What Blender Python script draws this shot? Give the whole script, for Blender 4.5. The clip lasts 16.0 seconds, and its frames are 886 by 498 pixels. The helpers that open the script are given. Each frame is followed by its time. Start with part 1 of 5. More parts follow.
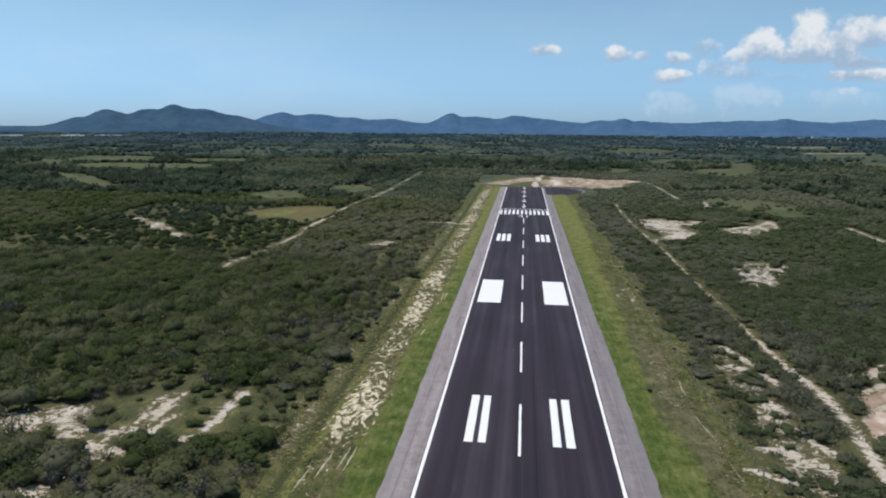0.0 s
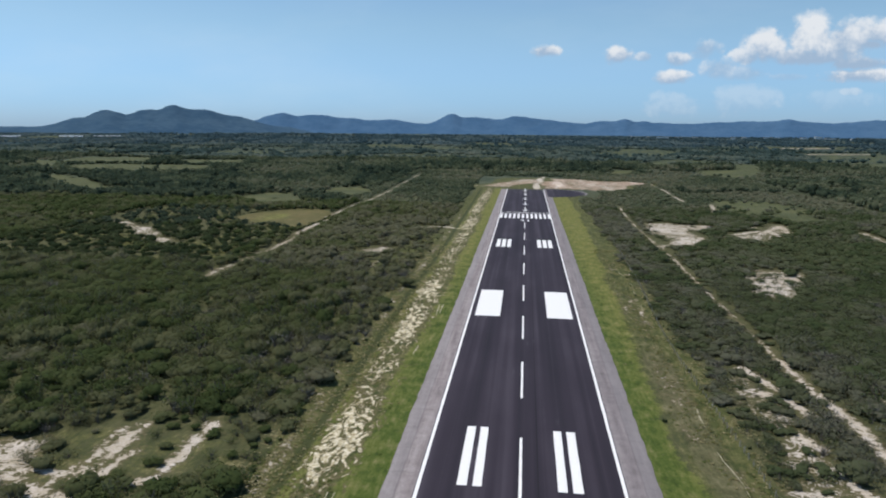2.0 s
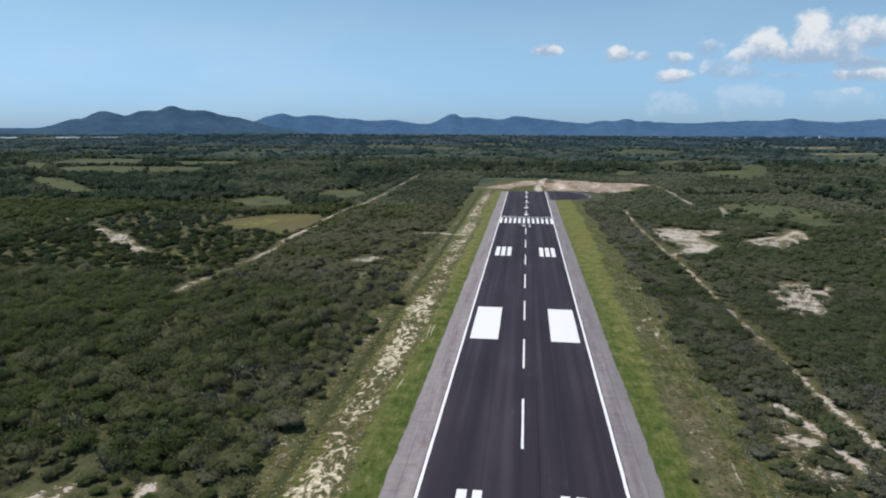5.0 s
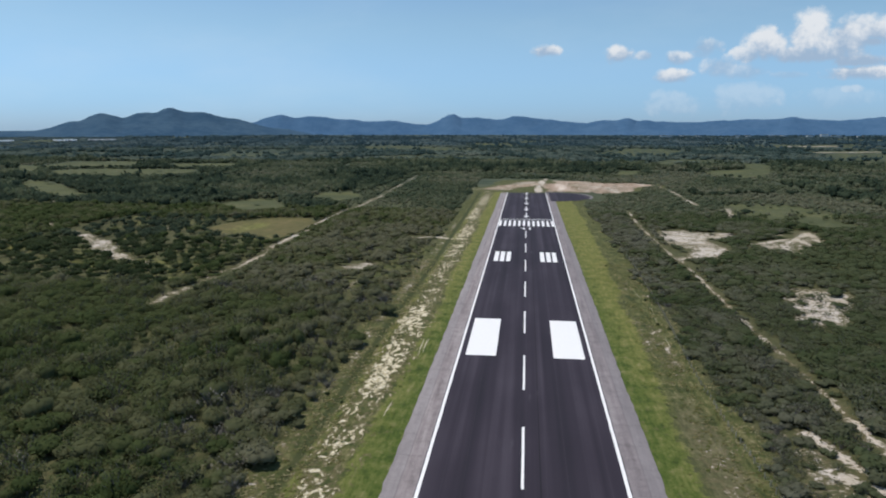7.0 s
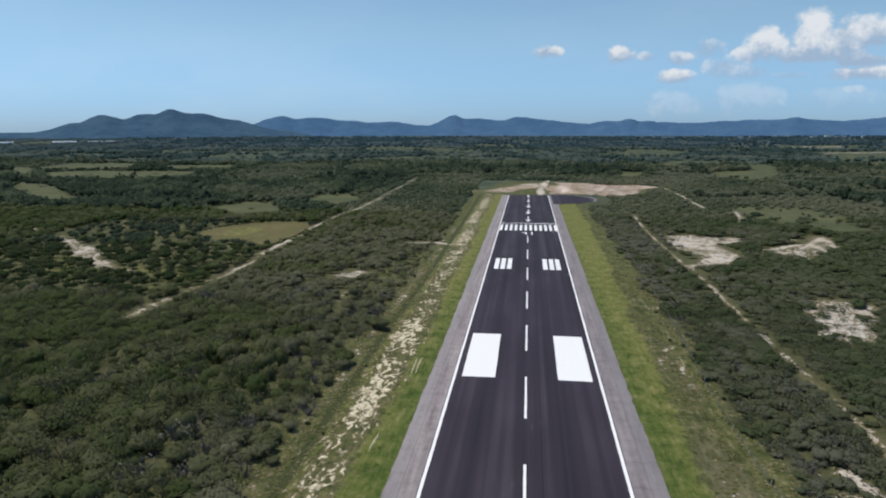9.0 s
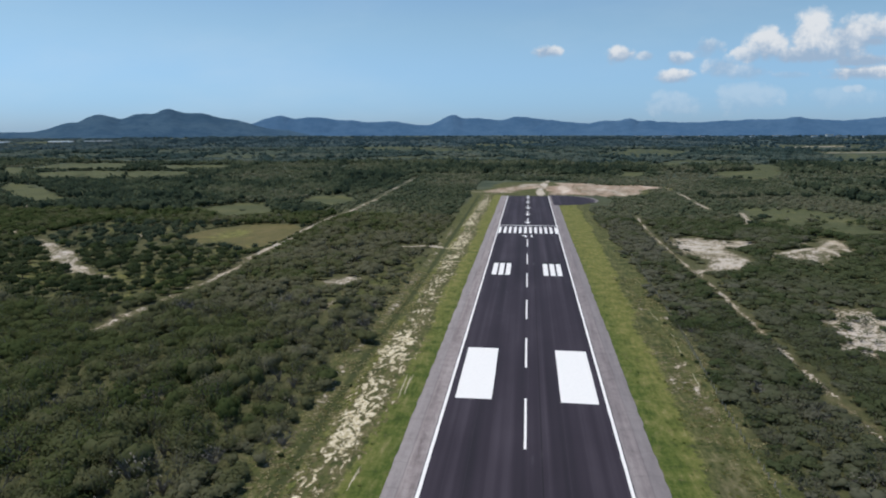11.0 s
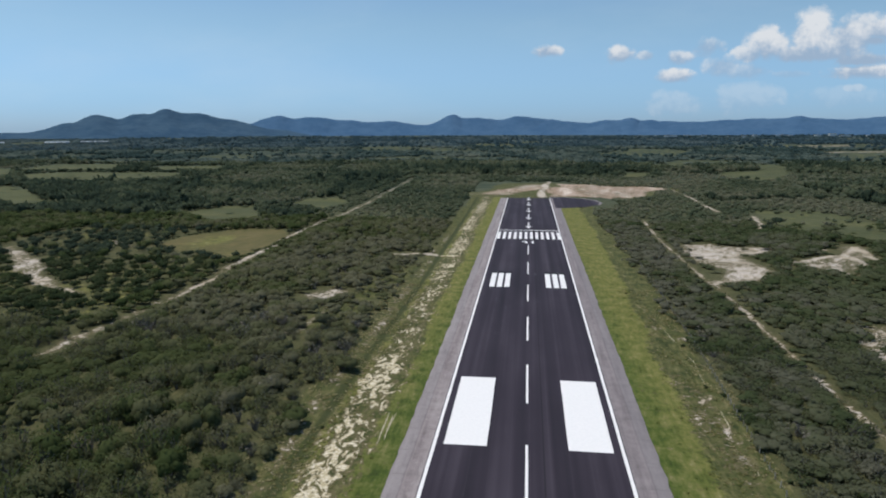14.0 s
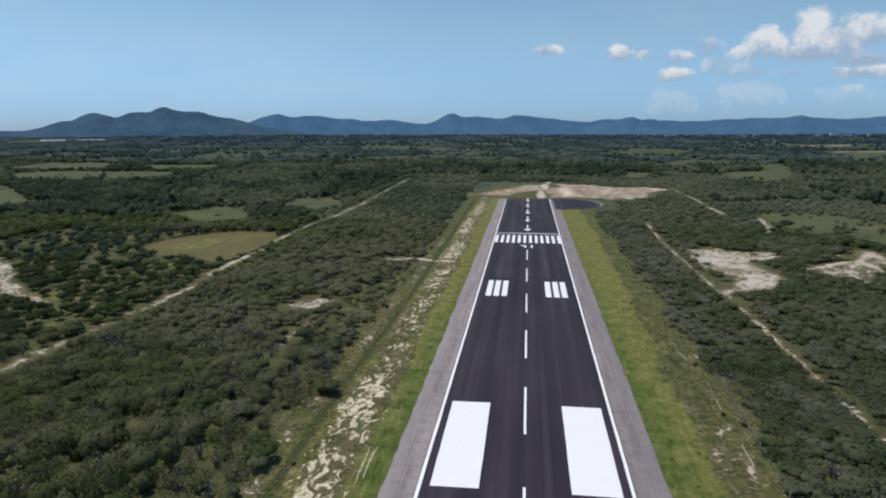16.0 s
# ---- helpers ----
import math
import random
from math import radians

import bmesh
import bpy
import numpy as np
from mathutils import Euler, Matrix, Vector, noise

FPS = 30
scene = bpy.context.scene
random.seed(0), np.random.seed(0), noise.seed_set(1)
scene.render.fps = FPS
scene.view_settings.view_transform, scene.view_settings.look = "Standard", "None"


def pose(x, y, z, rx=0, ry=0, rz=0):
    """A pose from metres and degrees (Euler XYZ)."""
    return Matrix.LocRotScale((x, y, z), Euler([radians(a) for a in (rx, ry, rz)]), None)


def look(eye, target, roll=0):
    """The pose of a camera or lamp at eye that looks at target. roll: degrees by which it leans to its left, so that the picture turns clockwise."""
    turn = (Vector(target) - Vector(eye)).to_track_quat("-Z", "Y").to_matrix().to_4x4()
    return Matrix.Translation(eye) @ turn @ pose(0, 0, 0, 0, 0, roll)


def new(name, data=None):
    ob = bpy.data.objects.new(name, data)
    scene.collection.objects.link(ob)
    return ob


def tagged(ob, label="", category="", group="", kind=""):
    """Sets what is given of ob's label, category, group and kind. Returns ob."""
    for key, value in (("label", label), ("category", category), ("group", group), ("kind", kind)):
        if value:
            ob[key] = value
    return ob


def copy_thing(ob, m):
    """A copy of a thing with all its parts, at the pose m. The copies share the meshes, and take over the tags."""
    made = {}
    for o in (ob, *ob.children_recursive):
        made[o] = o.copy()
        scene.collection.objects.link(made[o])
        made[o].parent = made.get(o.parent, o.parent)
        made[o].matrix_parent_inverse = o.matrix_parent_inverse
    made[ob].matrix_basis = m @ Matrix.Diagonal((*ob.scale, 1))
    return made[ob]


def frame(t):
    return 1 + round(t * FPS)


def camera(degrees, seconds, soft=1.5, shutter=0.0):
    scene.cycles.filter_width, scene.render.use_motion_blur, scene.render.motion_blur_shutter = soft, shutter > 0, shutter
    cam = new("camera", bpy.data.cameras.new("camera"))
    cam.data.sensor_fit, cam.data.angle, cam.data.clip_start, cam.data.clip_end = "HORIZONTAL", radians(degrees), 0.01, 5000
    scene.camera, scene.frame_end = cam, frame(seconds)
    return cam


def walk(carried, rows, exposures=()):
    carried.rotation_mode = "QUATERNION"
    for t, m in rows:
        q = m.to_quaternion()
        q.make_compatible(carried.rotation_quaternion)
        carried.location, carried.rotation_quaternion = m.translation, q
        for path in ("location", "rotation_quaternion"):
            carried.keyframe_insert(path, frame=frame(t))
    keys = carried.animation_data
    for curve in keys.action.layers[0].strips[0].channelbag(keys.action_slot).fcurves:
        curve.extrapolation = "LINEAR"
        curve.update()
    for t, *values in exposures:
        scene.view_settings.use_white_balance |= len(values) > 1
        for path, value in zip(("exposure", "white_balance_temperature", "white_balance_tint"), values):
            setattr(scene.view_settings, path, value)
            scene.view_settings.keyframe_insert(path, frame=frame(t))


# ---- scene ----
cam = camera(67.2, 16.0, soft=2.0)
PATH = [
    (0, (-1.114, -26.537, 75.876), (-1.348, -24.584, 75.512), 0.5),
    (0.5, (-1.154, -21.8, 75.896), (-1.389, -19.847, 75.533), 0.5),
    (1, (-1.159, -16.974, 75.915), (-1.394, -15.021, 75.554), 0.4),
    (1.5, (-1.152, -11.975, 75.937), (-1.389, -10.022, 75.576), 0.4),
    (2, (-1.169, -6.775, 75.97), (-1.406, -4.823, 75.608), 0.5),
    (2.5, (-1.213, -1.421, 76.04), (-1.451, 0.532, 75.681), 0.5),
    (3, (-1.257, 3.925, 76.088), (-1.494, 5.878, 75.729), 0.6),
    (3.5, (-1.254, 9.173, 76.103), (-1.491, 11.126, 75.742), 0.6),
    (4, (-1.208, 14.229, 76.061), (-1.446, 16.181, 75.699), 0.5),
    (6.5, (-0.839, 38.337, 75.328), (-1.082, 40.289, 74.968), 0.1),
    (7, (-0.813, 43.085, 75.278), (-1.056, 45.038, 74.918), 0.0),
    (7.5, (-0.801, 47.837, 75.259), (-1.046, 49.789, 74.901), -0.0),
    (8, (-0.765, 52.62, 75.245), (-1.012, 54.572, 74.887), 0.0),
    (8.5, (-0.745, 57.428, 75.226), (-0.992, 59.381, 74.869), -0.1),
    (9, (-0.755, 62.217, 75.17), (-1.004, 64.169, 74.813), -0.1),
    (11.5, (-0.892, 85.805, 74.214), (-1.139, 87.757, 73.856), -0.1),
    (12, (-0.949, 90.535, 74.146), (-1.197, 92.487, 73.787), 0.0),
    (12.5, (-0.989, 95.324, 74.108), (-1.236, 97.276, 73.749), -0.0),
    (13, (-1.011, 100.163, 74.064), (-1.26, 102.115, 73.707), -0.1),
    (13.5, (-1.043, 105.041, 74.006), (-1.292, 106.993, 73.648), -0.1),
    (14, (-1.063, 109.961, 73.95), (-1.312, 111.913, 73.592), -0.2),
    (14.5, (-1.081, 114.894, 73.907), (-1.329, 116.846, 73.548), -0.1),
    (15, (-1.058, 119.8, 73.877), (-1.305, 121.752, 73.516), 0.1),
    (15.5, (-0.968, 124.693, 73.855), (-1.215, 126.645, 73.495), -0.0),
    (16, (-0.82, 129.582, 73.824), (-1.067, 131.533, 73.463), -0.1),
]
walk(cam, [(t, look(e, g, r)) for t, e, g, r in PATH], [(0, -0.03), (7, -0.06), (16, -0.16)])

# ---- world, sun, exposure ----


SUN_EL, SUN_AZ = 66.0, 285.0      # degrees; azimuth clockwise from +y


class Nodes:
    """Short hand for building a node tree."""

    def __init__(self, tree):
        self.tree = tree
        tree.nodes.clear()

    def add(self, kind, ins=None, operation=None, attribute_name=None, feature=None):
        n = self.tree.nodes.new(kind)
        if operation:
            n.operation = operation
        if attribute_name:
            n.attribute_name = attribute_name
        if feature:
            n.feature = feature
        for key, value in (ins or {}).items():
            self.put(n.inputs[key], value)
        return n

    def put(self, socket, value):
        if isinstance(value, bpy.types.NodeSocket):
            self.tree.links.new(value, socket)
        else:
            socket.default_value = value

    def math(self, op, a, b=0.0, c=0.0, clamp=False):
        n = self.add("ShaderNodeMath", operation=op)
        n.use_clamp = clamp
        for s, v in zip(n.inputs, (a, b, c)):
            self.put(s, v)
        return n.outputs[0]

    def vmath(self, op, a, b=(0, 0, 0)):
        n = self.add("ShaderNodeVectorMath", operation=op)
        self.put(n.inputs[0], a)
        self.put(n.inputs[1], b)
        return n.outputs["Value"] if op in ("LENGTH", "DISTANCE", "DOT_PRODUCT") else n.outputs["Vector"]

    def mix(self, fac, a, b, blend="MIX"):
        n = self.add("ShaderNodeMix")
        n.data_type, n.blend_type = "RGBA", blend
        self.put(n.inputs[0], fac)
        self.put(n.inputs[6], a)
        self.put(n.inputs[7], b)
        return n.outputs[2]

    def step(self, value, lo, hi, to_lo=0.0, to_hi=1.0):
        n = self.add("ShaderNodeMapRange")
        n.interpolation_type = "SMOOTHSTEP"
        for s, v in zip(n.inputs, (value, lo, hi, to_lo, to_hi)):
            self.put(s, v)
        return n.outputs[0]

    def noise(self, vec, scale, detail=4.0, rough=0.55, dist=0.0):
        n = self.add("ShaderNodeTexNoise", {"Vector": vec, "Scale": scale, "Detail": detail, "Roughness": rough, "Distortion": dist})
        return n.outputs["Fac"]

    def ramp(self, fac, stops):
        n = self.add("ShaderNodeValToRGB", {"Fac": fac})
        e = n.color_ramp.elements
        while len(e) < len(stops):
            e.new(0.5)
        for el, (p, c) in zip(e, stops):
            el.position, el.color = p, (*c, 1)
        return n.outputs[0]


def build_world():
    w = bpy.data.worlds.new("sky")
    scene.world = w
    w.use_nodes = True
    k = Nodes(w.node_tree)
    sky = k.add("ShaderNodeTexSky")
    sky.sky_type, sky.sun_disc = "NISHITA", False
    sky.sun_elevation, sky.sun_rotation = radians(SUN_EL), radians(SUN_AZ)
    sky.altitude, sky.air_density, sky.dust_density, sky.ozone_density = 0.0, 1.0, 0.4, 2.0
    gen = k.add("ShaderNodeTexCoord").outputs["Generated"]
    xyz = k.add("ShaderNodeSeparateXYZ", {0: gen})
    depth = k.math("MAXIMUM", xyz.outputs[1], 0.05)
    u = k.math("DIVIDE", xyz.outputs[0], depth)
    v = k.math("DIVIDE", xyz.outputs[2], depth)
    p = k.add("ShaderNodeCombineXYZ", {0: u, 1: v}).outputs[0]
    big = k.noise(p, 30.0, 6.0, 0.55, 0.2)
    fine = k.noise(p, 95.0, 6.0, 0.62)
    # cumulus: centre across and up, half sizes (slopes of the view), thickness, how much of its sunny top shows
    clouds = [(0.024, 0.1071, 0.0223, 0.0101, 1.00, 0.0), (0.126, 0.1009, 0.0233, 0.0139, 1.00, 0.1), (0.161, 0.0996, 0.0147, 0.0069, 0.70, 0.0),
              (0.207, 0.0959, 0.0213, 0.0099, 0.85, 0.0), (0.202, 0.0706, 0.0291, 0.0108, 1.00, 0.0), (0.245, 0.1097, 0.0241, 0.0143, 0.62, 0.0),
              (0.382, 0.1238, 0.0361, 0.0367, 1.00, 0.5), (0.324, 0.1099, 0.0331, 0.0283, 1.00, 0.3), (0.302, 0.0983, 0.0267, 0.0135, 0.90, 0.0),
              (0.430, 0.1214, 0.0399, 0.0292, 1.00, 0.2), (0.465, 0.1274, 0.0352, 0.0203, 1.00, 0.3), (0.386, 0.0970, 0.0757, 0.0149, 1.00, -0.6),
              (0.438, 0.0888, 0.0443, 0.0096, 1.00, -1.0), (0.459, 0.1136, 0.0213, 0.0088, 1.00, -1.1), (0.449, 0.0731, 0.0606, 0.0104, 1.00, 0.1),
              (0.266, 0.0828, 0.0285, 0.0167, 0.60, 0.0), (0.298, 0.0764, 0.0358, 0.0121, 0.50, -0.1), (0.357, 0.0719, 0.0294, 0.0068, 0.35, 0.0),
              (0.202, 0.0321, 0.0440, 0.0214, 0.26, 0.2), (0.298, 0.0381, 0.0560, 0.0241, 0.26, 0.2), (0.425, 0.0395, 0.0614, 0.0151, 0.16, 0.2),
              (0.442, 0.0514, 0.0159, 0.0060, 0.40, 0.2),
              (0.412, 0.1090, 0.0480, 0.0250, 1.00, 0.1), (0.440, 0.1330, 0.0420, 0.0200, 0.90, 0.5)]
    density, tops, weights = 0.0, 0.0, 0.001
    for cu, cv, ru, rv, thick, bright in clouds:
        d = k.vmath("MULTIPLY", k.vmath("SUBTRACT", p, (cu, cv, 0)), (1 / ru, 1 / rv, 0))
        near = k.math("SUBTRACT", 1.25, k.vmath("LENGTH", d), clamp=True)
        top = k.add("ShaderNodeSeparateXYZ", {0: d}).outputs[1]
        ragged = k.math("MULTIPLY_ADD", k.math("MULTIPLY_ADD", big, 1.3, k.math("MULTIPLY", fine, 0.42)), 1.5, -1.29)
        body = k.step(k.math("ADD", near, k.math("MULTIPLY", ragged, k.step(near, 0.0, 0.25))), 0.16, 0.80)
        density = k.math("MAXIMUM", density, k.math("MULTIPLY", body, thick))
        tops = k.math("MULTIPLY_ADD", near, k.math("ADD", top, bright), tops)
        weights = k.math("ADD", weights, near)
    side = k.math("DIVIDE", tops, weights)
    lit = k.step(k.math("ADD", side, k.math("MULTIPLY_ADD", fine, 1.8, k.math("MULTIPLY_ADD", big, 4.6, -3.2))), -0.75, 1.25)
    shade = k.mix(lit, (0.36, 0.49, 0.66, 1), (0.78, 0.82, 0.87, 1))
    # the haze low over the horizon takes the colour out of the sky
    lowest = k.step(xyz.outputs[2], 0.0, 0.16)
    tint = k.mix(lowest, (0.58, 0.91, 1.53, 1), (0.97, 1.13, 1.21, 1))
    tint = k.mix(k.step(xyz.outputs[2], 0.0, 0.055), (0.58, 0.915, 1.61, 1), tint)
    air = k.mix(1.0, sky.outputs[0], tint, "MULTIPLY")
    wisp = k.math("MULTIPLY", k.step(k.noise(k.vmath("MULTIPLY", p, (1.0, 3.0, 1)), 2.2, 5.0, 0.55), 0.45, 0.8), 0.25)
    scaled = k.add("ShaderNodeVectorMath", {0: air}, operation="SCALE")
    scaled.inputs["Scale"].default_value = SKY
    air = k.mix(wisp, scaled.outputs[0], (0.62, 0.76, 0.88, 1))
    out = k.mix(density, air, shade)
    bg = k.add("ShaderNodeBackground", {0: out, 1: 1.0})
    k.add("ShaderNodeOutputWorld", {0: bg.outputs[0]})


SKY = 0.098
build_world()
sun = new("sun", bpy.data.lights.new("sun", "SUN"))
sun.data.energy, sun.data.angle, sun.data.color = 3.5, radians(0.53), (1.0, 0.94, 0.86)
a, e = radians(SUN_AZ), radians(SUN_EL)
sun.matrix_world = look((math.sin(a) * math.cos(e) * 500, math.cos(a) * math.cos(e) * 500, math.sin(e) * 500), (0, 0, 0))


# ---- materials ----
def material(name):
    m = bpy.data.materials.new(name)
    m.use_nodes = True
    k = Nodes(m.node_tree)
    return m, k


def finish(k, colour, rough=0.9, bump=None, strength=0.3, distance=0.1, spec=0.3, translucent=None):
    b = k.add("ShaderNodeBsdfPrincipled", {"Base Color": colour, "Roughness": rough, "Specular IOR Level": spec})
    if bump is not None:
        n = k.add("ShaderNodeBump", {"Height": bump, "Strength": strength, "Distance": distance})
        k.put(b.inputs["Normal"], n.outputs[0])
    shader = b.outputs[0]
    if translucent is not None:
        tr = k.add("ShaderNodeBsdfTranslucent", {"Color": colour})
        shader = k.add("ShaderNodeMixShader", {0: translucent, 1: shader, 2: tr.outputs[0]}).outputs[0]
    k.add("ShaderNodeOutputMaterial", {0: shader})


def place(k):
    return k.add("ShaderNodeNewGeometry").outputs["Position"]


def scaled_place(k, x, y, z=1.0):
    return k.vmath("MULTIPLY", place(k), (x, y, z))


def asphalt_material():
    m, k = material("fresh_asphalt")
    p = place(k)
    lanes = k.noise(scaled_place(k, 0.22, 0.003, 0), 1.0, 2.0, 0.5)
    streak = k.noise(scaled_place(k, 0.9, 0.010, 0), 1.0, 4.0, 0.55)
    blot = k.noise(scaled_place(k, 0.05, 0.02, 0), 1.0, 4.0, 0.5)
    grain = k.noise(p, 6.0, 3.0, 0.7)
    v = k.math("MULTIPLY_ADD", k.math("SUBTRACT", lanes, 0.5), 1.7, 0.5)
    v = k.math("MULTIPLY_ADD", k.math("SUBTRACT", streak, 0.5), 0.22, v)
    v = k.math("MULTIPLY_ADD", k.math("SUBTRACT", blot, 0.5), 0.7, v)
    v = k.math("MULTIPLY_ADD", k.math("SUBTRACT", grain, 0.5), 0.25, v)
    c = k.ramp(v, [(0.12, (0.019, 0.016, 0.022)), (0.5, (0.032, 0.0255, 0.035)), (0.9, (0.060, 0.050, 0.063))])
    # paving joints along the runway and pale scuffs
    x = k.add("ShaderNodeSeparateXYZ", {0: p}).outputs[0]
    joint = k.math("ABSOLUTE", k.math("SUBTRACT", k.math("FRACT", k.math("MULTIPLY_ADD", x, 1 / 4.5, 0.37)), 0.5))
    c = k.mix(k.step(joint, 0.022, 0.004, 0.0, 0.25), c, (0.075, 0.066, 0.078, 1))
    seam = k.math("ABSOLUTE", k.math("SUBTRACT", k.math("MULTIPLY_ADD", streak, 0.3, x), 3.9))
    c = k.mix(k.step(seam, 0.06, 0.30, 0.7, 0.0), c, (0.014, 0.012, 0.015, 1))
    scuff = k.math("MULTIPLY", k.step(k.noise(scaled_place(k, 0.12, 0.035, 0), 1.0, 5.0, 0.6), 0.60, 0.75), k.step(streak, 0.4, 0.7, 0.0, 0.4))
    c = k.mix(scuff, c, (0.12, 0.11, 0.125, 1))
    finish(k, c, 0.86, grain, 0.25, 0.02, 0.22)
    return m


def shoulder_material():
    m, k = material("old_asphalt")
    p = place(k)
    a = k.noise(scaled_place(k, 0.5, 0.03, 0), 1.0, 5.0, 0.6)
    b = k.noise(p, 0.35, 6.0, 0.65)
    g = k.noise(p, 3.0, 4.0, 0.7)
    v = k.math("ADD", k.math("MULTIPLY", a, 0.5), k.math("ADD", k.math("MULTIPLY", b, 0.35), k.math("MULTIPLY", g, 0.25)))
    c = k.ramp(v, [(0.40, (0.150, 0.124, 0.121)), (0.54, (0.262, 0.224, 0.218)), (0.68, (0.36, 0.318, 0.305))])
    crack = k.add("ShaderNodeTexVoronoi", {"Vector": k.vmath("ADD", scaled_place(k, 0.22, 0.1, 0), k.add("ShaderNodeCombineXYZ", {0: b, 1: g}).outputs[0]), "Scale": 1.0}, feature="DISTANCE_TO_EDGE").outputs[0]
    c = k.mix(k.step(crack, 0.0, 0.02, 0.35, 0.0), c, (0.06, 0.055, 0.05, 1))
    # two laid strips with a joint between them, cross cracks, and a darker resurfacing on the east side
    xyz = k.add("ShaderNodeSeparateXYZ", {0: p})
    x, y = xyz.outputs[0], xyz.outputs[1]
    off = k.math("MULTIPLY_ADD", k.math("SUBTRACT", b, 0.5), 0.7, k.math("ABSOLUTE", x))
    c = k.mix(k.step(off, 26.2, 26.7, 0.0, 0.45), c, k.mix(g, (0.20, 0.185, 0.185, 1), (0.30, 0.28, 0.275, 1)))
    c = k.mix(k.step(k.math("ABSOLUTE", k.math("SUBTRACT", off, 26.4)), 0.05, 0.28, 0.35, 0.0), c, (0.085, 0.075, 0.075, 1))
    slit = k.math("ABSOLUTE", k.math("SUBTRACT", k.math("FRACT", k.math("MULTIPLY_ADD", a, 0.25, k.math("MULTIPLY", y, 1 / 11.3))), 0.5))
    c = k.mix(k.step(slit, 0.004, 0.016, 0.35, 0.0), c, (0.08, 0.072, 0.07, 1))
    c = k.mix(k.step(x, 0.0, 1.0, 0.0, 0.32), c, (0.125, 0.115, 0.125, 1))
    finish(k, c, 0.9, g, 0.3, 0.03)
    return m


def paint_material(name="runway_paint", worn=0.12):
    m, k = material(name)
    p = place(k)
    w = k.noise(p, 1.2, 6.0, 0.7)
    c = k.ramp(w, [(0.3, (0.80, 0.785, 0.755)), (0.6, (0.86, 0.84, 0.805))])
    c = k.mix(k.step(k.noise(scaled_place(k, 3.0, 0.4, 0), 1.0, 5.0, 0.7), 0.66, 0.8, 0.0, worn), c, (0.2, 0.19, 0.2, 1))
    finish(k, c, 0.6, w, 0.1, 0.01, 0.4)
    return m


def ground_material():
    """Soil, litter, grass, pale sand and fields, told apart by the ground's own cover attributes."""
    m, k = material("ground_cover")
    p = place(k)
    cover = {n: k.add("ShaderNodeAttribute", attribute_name=n).outputs["Fac"] for n in ("sand", "grass", "dry", "field", "ochre", "pink", "moist", "tan", "brown")}
    n_s = k.noise(p, 0.9, 6.0, 0.7)
    n_m = k.noise(p, 0.16, 6.0, 0.62)
    n_l = k.noise(p, 0.022, 5.0, 0.6)
    n_xl = k.noise(scaled_place(k, 0.0035, 0.0022, 0), 1.0, 6.0, 0.62)
    n_xs = k.noise(p, 3.5, 4.0, 0.7)

    def edge(name, spread=0.9, lo=0.42, hi=0.58, src=None):
        r = k.math("MULTIPLY_ADD", k.math("SUBTRACT", n_s if src is None else src, 0.5), spread, cover[name])
        r = k.math("MULTIPLY_ADD", k.math("SUBTRACT", n_m, 0.5), spread * 0.8, r)
        return k.step(r, lo, hi)

    combed = k.noise(k.vmath("MULTIPLY", p, (1.0, 0.22, 1)), 0.8, 5.0, 0.7)
    tone = k.math("ADD", k.math("MULTIPLY", n_m, 0.5), k.math("ADD", k.math("MULTIPLY", n_s, 0.3), k.math("MULTIPLY_ADD", combed, 0.55, -0.175)))
    litter = k.ramp(tone, [(0.30, (0.044, 0.052, 0.022)), (0.48, (0.076, 0.080, 0.034)), (0.64, (0.115, 0.108, 0.052)), (0.78, (0.19, 0.165, 0.095))])
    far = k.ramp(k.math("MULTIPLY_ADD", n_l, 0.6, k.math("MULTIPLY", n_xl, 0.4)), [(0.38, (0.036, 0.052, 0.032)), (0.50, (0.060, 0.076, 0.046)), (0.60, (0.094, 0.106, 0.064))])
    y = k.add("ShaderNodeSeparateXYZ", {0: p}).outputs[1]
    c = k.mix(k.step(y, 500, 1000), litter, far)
    # haze painted into the plain's colour: blue-grey mixed in from 2200 m on
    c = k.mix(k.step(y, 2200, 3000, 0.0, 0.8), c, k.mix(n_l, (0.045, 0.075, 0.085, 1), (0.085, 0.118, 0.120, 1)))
    grass = k.ramp(tone, [(0.36, (0.036, 0.057, 0.012)), (0.46, (0.066, 0.096, 0.018)), (0.56, (0.104, 0.124, 0.031)), (0.68, (0.19, 0.18, 0.078))])
    x = k.add("ShaderNodeSeparateXYZ", {0: p}).outputs[0]
    aged = k.math("MULTIPLY", k.step(k.math("MULTIPLY_ADD", n_m, 14.0, k.math("MULTIPLY_ADD", y, 0.022, k.math("ABSOLUTE", x))), 41, 53), k.step(y, 120, 420, 0.55, 0.95))
    grass = k.mix(aged, grass, k.ramp(tone, [(0.37, (0.082, 0.094, 0.023)), (0.48, (0.140, 0.147, 0.038)), (0.58, (0.195, 0.184, 0.060)), (0.70, (0.29, 0.26, 0.12))]))
    dry = k.ramp(tone, [(0.37, (0.036, 0.047, 0.016)), (0.46, (0.066, 0.077, 0.025)), (0.55, (0.108, 0.108, 0.040)), (0.64, (0.19, 0.170, 0.080)), (0.74, (0.38, 0.34, 0.21))])
    field = k.ramp(k.math("ADD", k.math("MULTIPLY", n_l, 0.6), k.math("MULTIPLY", n_m, 0.4)), [(0.35, (0.060, 0.072, 0.030)), (0.55, (0.105, 0.110, 0.046)), (0.7, (0.150, 0.142, 0.066))])
